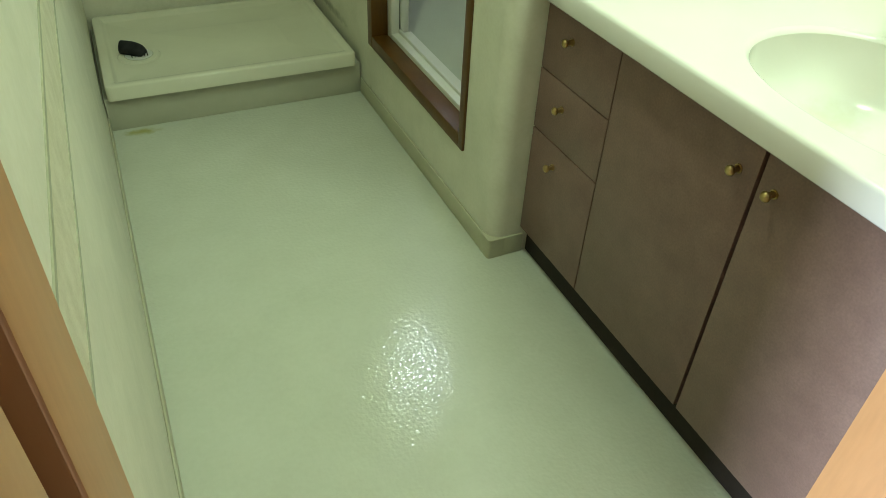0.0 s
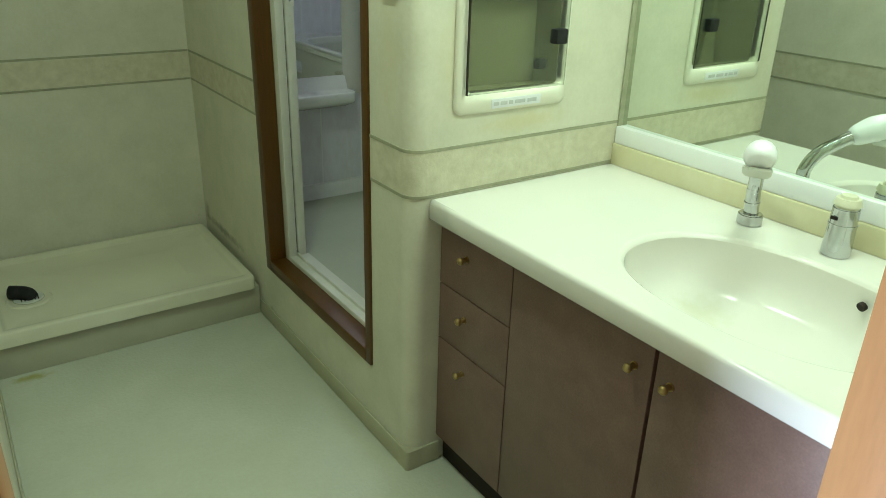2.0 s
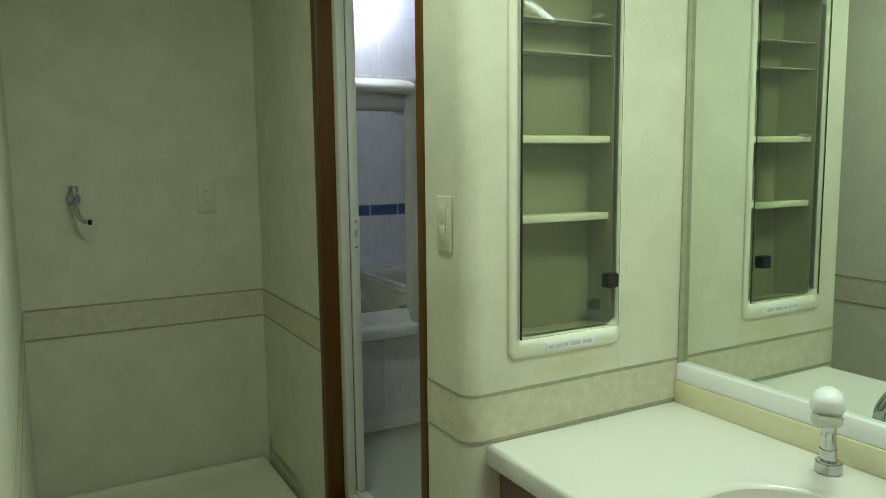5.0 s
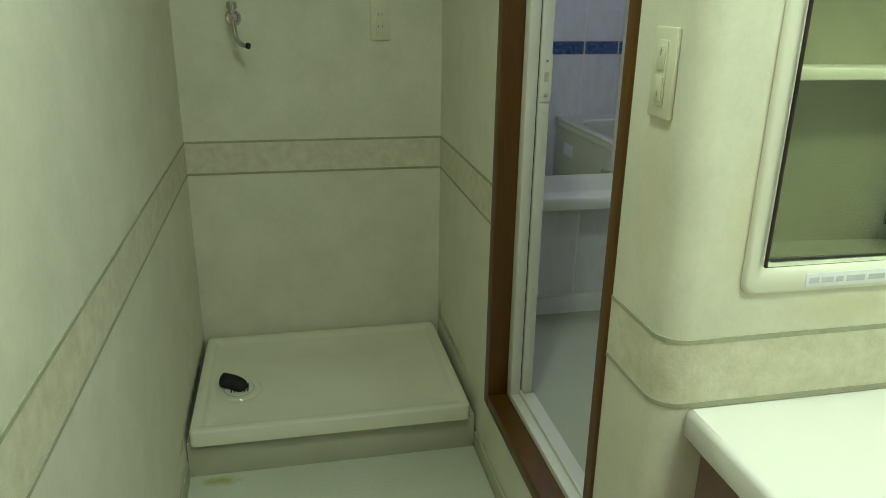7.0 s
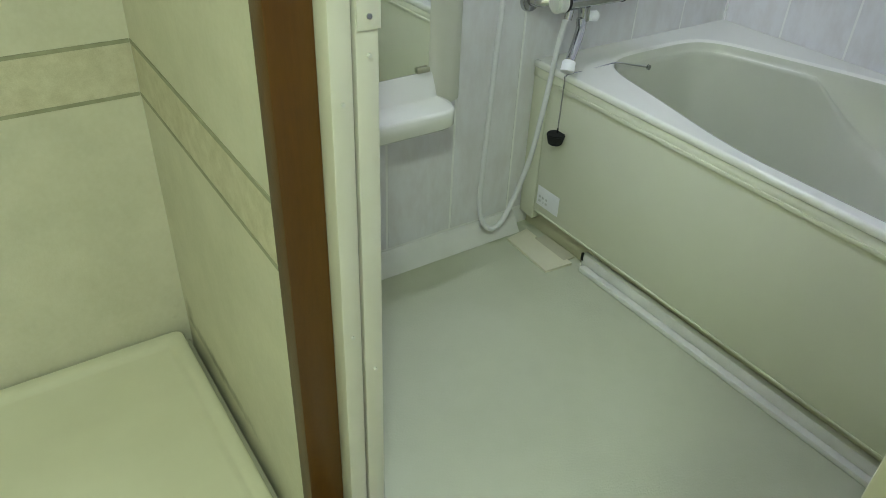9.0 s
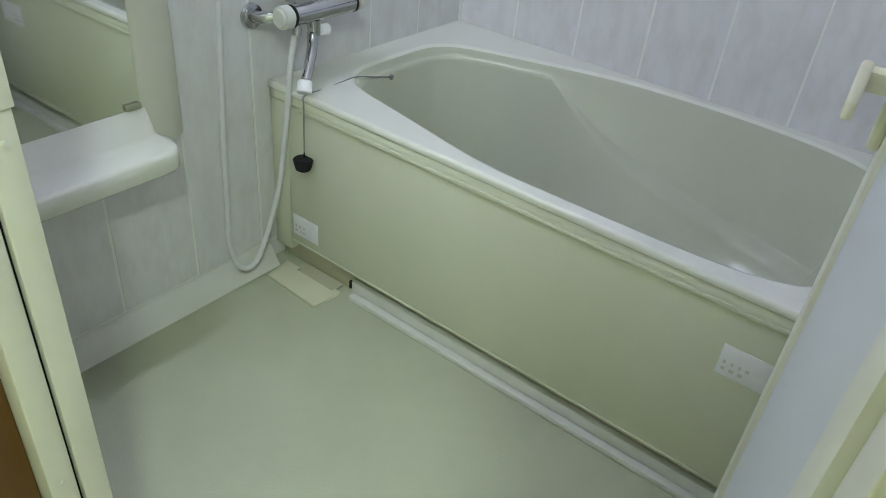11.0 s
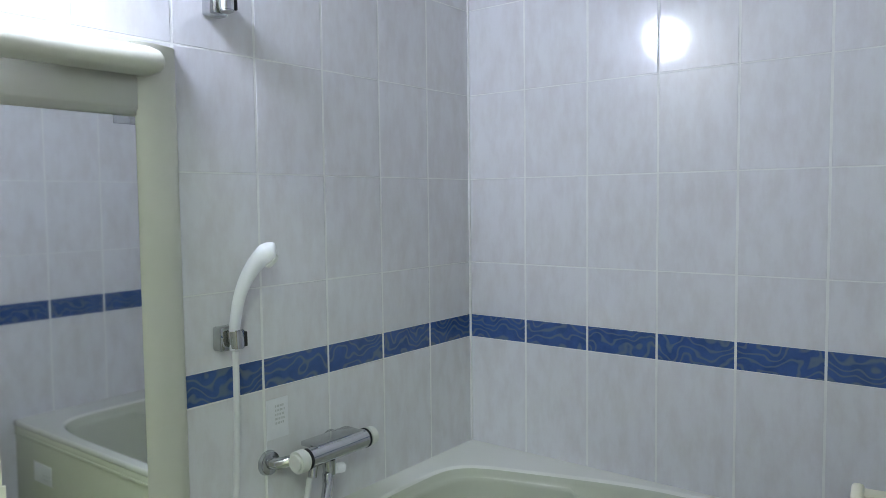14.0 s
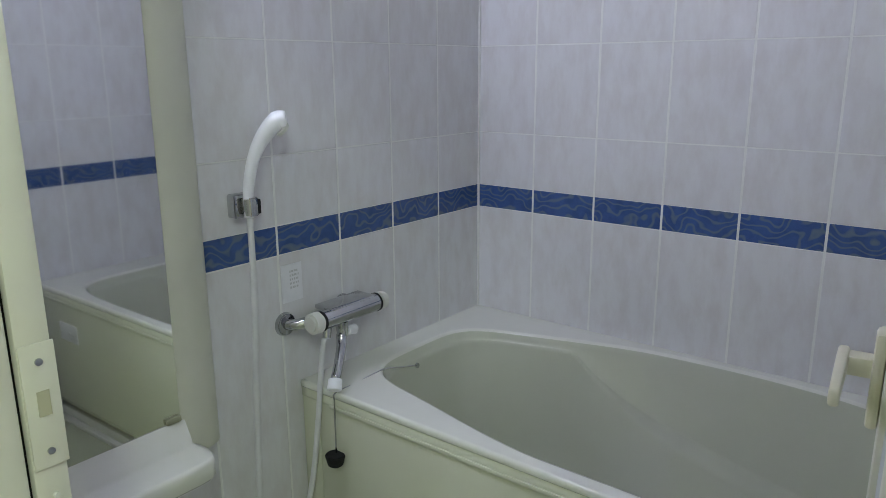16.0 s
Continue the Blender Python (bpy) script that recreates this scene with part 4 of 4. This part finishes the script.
def shower():
    hx = 1.891
    for z, up in ((1.212, False), (1.908, True)):
        h = thing("shower_holder", (hx, YB, z), "chrome shower holder fixed to the tiled wall", "shower holder", group="shower holders")
        part("wall_block", bm_box(hx - 0.022, hx + 0.022, YB - 0.030, YB, z - 0.026, z + 0.026, 0.005), M_CHROME, h)
        part("clip", bm_rod((hx + 0.006, YB - 0.048, z - 0.020), (hx + 0.006, YB - 0.045, z + 0.020), 0.016, 0.018, 18, bevel=0.002), M_CHROME, h)
        part("clip_gap", bm_box(hx + 0.014, hx + 0.0245, YB - 0.060, YB - 0.036, z - 0.016, z + 0.016, 0.002), M_SEAL, h, "dark opening of the clip")
    t = thing("hand_shower", (hx, YB - 0.05, 1.2), "white curved hand shower with a long white hose", "shower head")
    y = YB - 0.047
    part("handle", bm_tube([(hx, y, 1.19), (hx + 0.002, y - 0.001, 1.245), (hx + 0.012, y - 0.010, 1.310), (hx + 0.030, y - 0.026, 1.360), (hx + 0.052, y - 0.046, 1.392), (hx + 0.066, y - 0.060, 1.396)], [0.0105, 0.0115, 0.013, 0.0165, 0.0215, 0.018], 18), M_WHITE, t)
    part("spray_face", bm_rod((hx + 0.056, y - 0.056, 1.378), (hx + 0.061, y - 0.058, 1.373), 0.018, 0.016, 20), M_COVE, t, "pale spray face")
    part("hose", bm_tube([(hx + 0.002, y, 1.19), (hx, y, 1.02), (hx - 0.012, YB - 0.045, 0.78), (hx - 0.024, YB - 0.045, 0.50), (hx - 0.026, YB - 0.045, 0.38), (hx - 0.006, YB - 0.05, 0.308), (hx + 0.034, YB - 0.055, 0.298), (hx + 0.072, YB - 0.06, 0.36), (hx + 0.115, YB - 0.07, 0.50), (hx + 0.140, YB - 0.075, 0.66), (hx + 0.158, YB - 0.076, 0.80), (hx + 0.172, YB - 0.076, 0.868)], 0.0069, 12, 8), M_HOSE, t, "long white shower hose")
    s = thing("wall_sticker", (2.037, YB, 1.0), "pale instruction sticker on the tile above the mixer", "sticker")
    part("sheet", bm_box(2.004, 2.066, YB - 0.0022, YB - 0.0002, 0.955, 1.048), M_PAPERLBL, s)
    bars(s, (2.028, YB - 0.0024, 0.985), (1, 0, 0), (0, 0, 1), 0.030, 0.050, 5, M_INK2, (0.5, 1.1), 12)


shower()


def mirror_column():
    t = thing("bath_mirror_unit", (1.5, YB, 0.6), "cream moulded bathroom mirror unit with a shelf", "mirror")
    side = [(1.800, YB), (1.799, YB - 0.008), (1.793, YB - 0.018), (1.782, YB - 0.028), (1.764, YB - 0.035), (1.735, YB - 0.040), (1.708, YB - 0.038), (1.6965, YB - 0.030), (1.6965, YB)]
    part("side_moulding", bm_prism(side, 0.70, 1.800), M_COLUMN, t)
    head = [(YB, 1.661), (YB - 0.030, 1.661), (YB - 0.034, 1.664), (YB - 0.034, 1.671), (YB - 0.039, 1.675), (YB - 0.040, 1.680), (YB - 0.040, 1.738), (YB, 1.738)]
    part("header", bm_loft([[(x, yy, z) for yy, z in head] for x in (1.205, 1.700)], True, True), M_COLUMN, t)
    cap = [(YB, 1.736), (YB - 0.052, 1.736), (YB - 0.082, 1.739), (YB - 0.093, 1.744), (YB - 0.097, 1.753), (YB - 0.095, 1.766), (YB - 0.083, 1.779), (YB - 0.055, 1.790), (YB - 0.020, 1.798), (YB, 1.802)]
    rings = [[(x, YB + (yy - YB) * k, 1.769 + (z - 1.769) * m) for yy, z in cap] for x, k, m in ((1.205, 1.0, 1.0), (1.716, 1.0, 1.0), (1.723, 0.985, 0.95), (1.728, 0.94, 0.82))]
    part("top_cap", bm_loft(rings, True, True), M_COLUMN, t)
    lean = [[(1.206, YB - 0.0435 - k, z), (1.695, YB - 0.034 - k, z), (1.695, YB - 0.022, z), (1.206, YB - 0.022, z)] for z, k in ((0.7865, -0.0030), (1.660, 0.0038))]
    part("glass", bm_loft(lean, True, True), M_MIRROR2, t, "slightly worn mirror glass", smooth=False)
    part("clip", bm_box(1.652, 1.694, YB - 0.040, YB - 0.032, 1.645, 1.660, 0.001), M_CHROME, t, "small metal mirror clip")
    part("clip", bm_box(1.660, 1.694, YB - 0.040, YB - 0.032, 0.788, 0.801, 0.003), M_LINE, t, "stained mirror clip")
    low = [(YB, 0.640), (YB - 0.055, 0.656), (YB - 0.125, 0.680), (YB - 0.135, 0.690), (YB - 0.136, 0.722), (YB - 0.132, 0.728), (YB - 0.126, 0.7295), (YB - 0.052, 0.724), (YB - 0.046, 0.730), (YB - 0.036, 0.786), (YB, 0.786)]
    rings = []
    for x, k in ((1.205, 1.0), (1.670, 1.0), (1.694, 0.985), (1.708, 0.92), (1.716, 0.80), (1.720, 0.62)):
        rings.append([(x, YB + (yy - YB) * k, z) for yy, z in low])
    part("shelf", bm_loft(rings, True, True), M_TUBRIM, t, "white moulded shelf with a rounded end")


mirror_column()


def bath_door():
    t = thing("bathroom_door", (0, 0, 0), "white framed bathroom door standing open inwards", "door")
    L, h0, h1 = 0.588, 0.305, 2.085
    part("stile", bm_box(0.0, 0.045, -0.016, 0.016, h0, h1, 0.004), M_ALU, t)
    part("stile", bm_box(L - 0.055, L, -0.016, 0.016, h0, h1, 0.005), M_ALU, t, "cream door stile")
    part("rail", bm_box(0.045, L - 0.055, -0.014, 0.014, h0, h0 + 0.10, 0.003), M_ALU, t)
    part("rail", bm_box(0.045, L - 0.055, -0.014, 0.014, h1 - 0.06, h1, 0.003), M_ALU, t)
    part("panel", bm_box(0.045, L - 0.055, -0.006, 0.009, h0 + 0.10, h1 - 0.06), M_FROST, t, "pale frosted panel", smooth=False)
    hx, hz = L - 0.026, 1.198
    esc = part("escutcheon", bm_box(hx - 0.017, hx + 0.017, 0.016, 0.028, hz - 0.060, hz + 0.044, 0.005), M_CREAM, t, "cream handle plate")
    part("stem", bm_box(hx - 0.012, hx + 0.012, 0.026, 0.052, hz - 0.007, hz + 0.014, 0.003), M_CREAM, esc)

    def boxy(v):
        return math.copysign(abs(v) ** 0.45, v)
    grip = [(0.012, 0.0105, 0.0050), (0.008, 0.0118, 0.0060), (-0.010, 0.0118, 0.0060), (-0.045, 0.0105, 0.0056), (-0.082, 0.0090, 0.0052), (-0.086, 0.0075, 0.0040)]
    rings = [[(hx + dx, 0.055 + r * boxy(math.cos(q * math.tau / 16)), hz + 0.005 + dx * 0.12 + h * boxy(math.sin(q * math.tau / 16))) for q in range(16)] for dx, h, r in grip]
    part("lever", bm_loft(rings, True, True), M_CREAM, esc, "cream lever handle")
    t.matrix_world = pose(1.205, 2.069, 0, 0, 0, 6.0)


bath_door()

# ---------------------------------------------------------------- wall tiles of the bathroom
ROWS = (BZ + 0.058, 1.075, 1.145, 1.308, 1.562, 1.816, 2.070, 2.324, ZC)


def tile_mesh(name, w, h, material):
    """A glazed tile in its own plane: x across, z up, face towards -y, with a soft edge."""
    b = bmesh.new()
    g, e, k = (0.003 if h < 0.1 else 0.0028), 0.0012, (0.0008 if h < 0.1 else 0.0014)
    ring0 = [(-w / 2 + g, 0.003, -h / 2 + k), (w / 2 - g, 0.003, -h / 2 + k), (w / 2 - g, 0.003, h / 2 - k), (-w / 2 + g, 0.003, h / 2 - k)]
    ring1 = [(x, 0.0006, z) for x, _, z in ring0]
    ring2 = [(x - math.copysign(e, x), 0.0, z - math.copysign(e, z)) for x, _, z in ring0]
    bm_loft([ring0, ring1, ring2], True, False, b)
    bmesh.ops.recalc_face_normals(b, faces=b.faces)
    for f in b.faces:
        f.smooth = len(f.verts) == 4 and abs(f.normal.y) < 0.999
    me = bpy.data.meshes.new(name)
    b.to_mesh(me)
    b.free()
    me.materials.append(material)
    return me


MESHES = {}
TILT = random.Random(5)


def lay_tiles(wall, cols, at):
    """cols: tile joints along the wall; at(u, z) gives the pose of a tile whose middle is there."""
    for z0, z1 in zip(ROWS, ROWS[1:]):
        blue = abs(z0 - 1.075) < 1e-6
        for u0, u1 in zip(cols, cols[1:]):
            w, h = round(abs(u1 - u0), 4), round(z1 - z0, 4)
            name = "border_tile" if blue else "tile"
            key = (w, h, blue)
            if key not in MESHES:
                MESHES[key] = tile_mesh(name, w, h, M_BLUE if blue else M_TILE)
            ob = new(name, MESHES[key])
            ob.parent = wall
            ob.matrix_world = at((u0 + u1) / 2, (z0 + z1) / 2) @ pose(0, 0, 0, TILT.uniform(-0.09, 0.09), 0, TILT.uniform(-0.12, 0.12))


lay_tiles(WALL_BACK, [1.2 + 0.2 * k for k in range(9)], lambda u, z: pose(u, YB + 0.0006, z))
lay_tiles(WALL_FAR, [YB - 0.2 * k for k in range(8)], lambda u, z: pose(XB + 0.0006, u, z, 0, 0, -90))
lay_tiles(WALL_NEAR, [1.2] + [1.384 + 0.2 * k for k in range(8)], lambda u, z: pose(u, YN - 0.0006, z, 0, 0, 180))
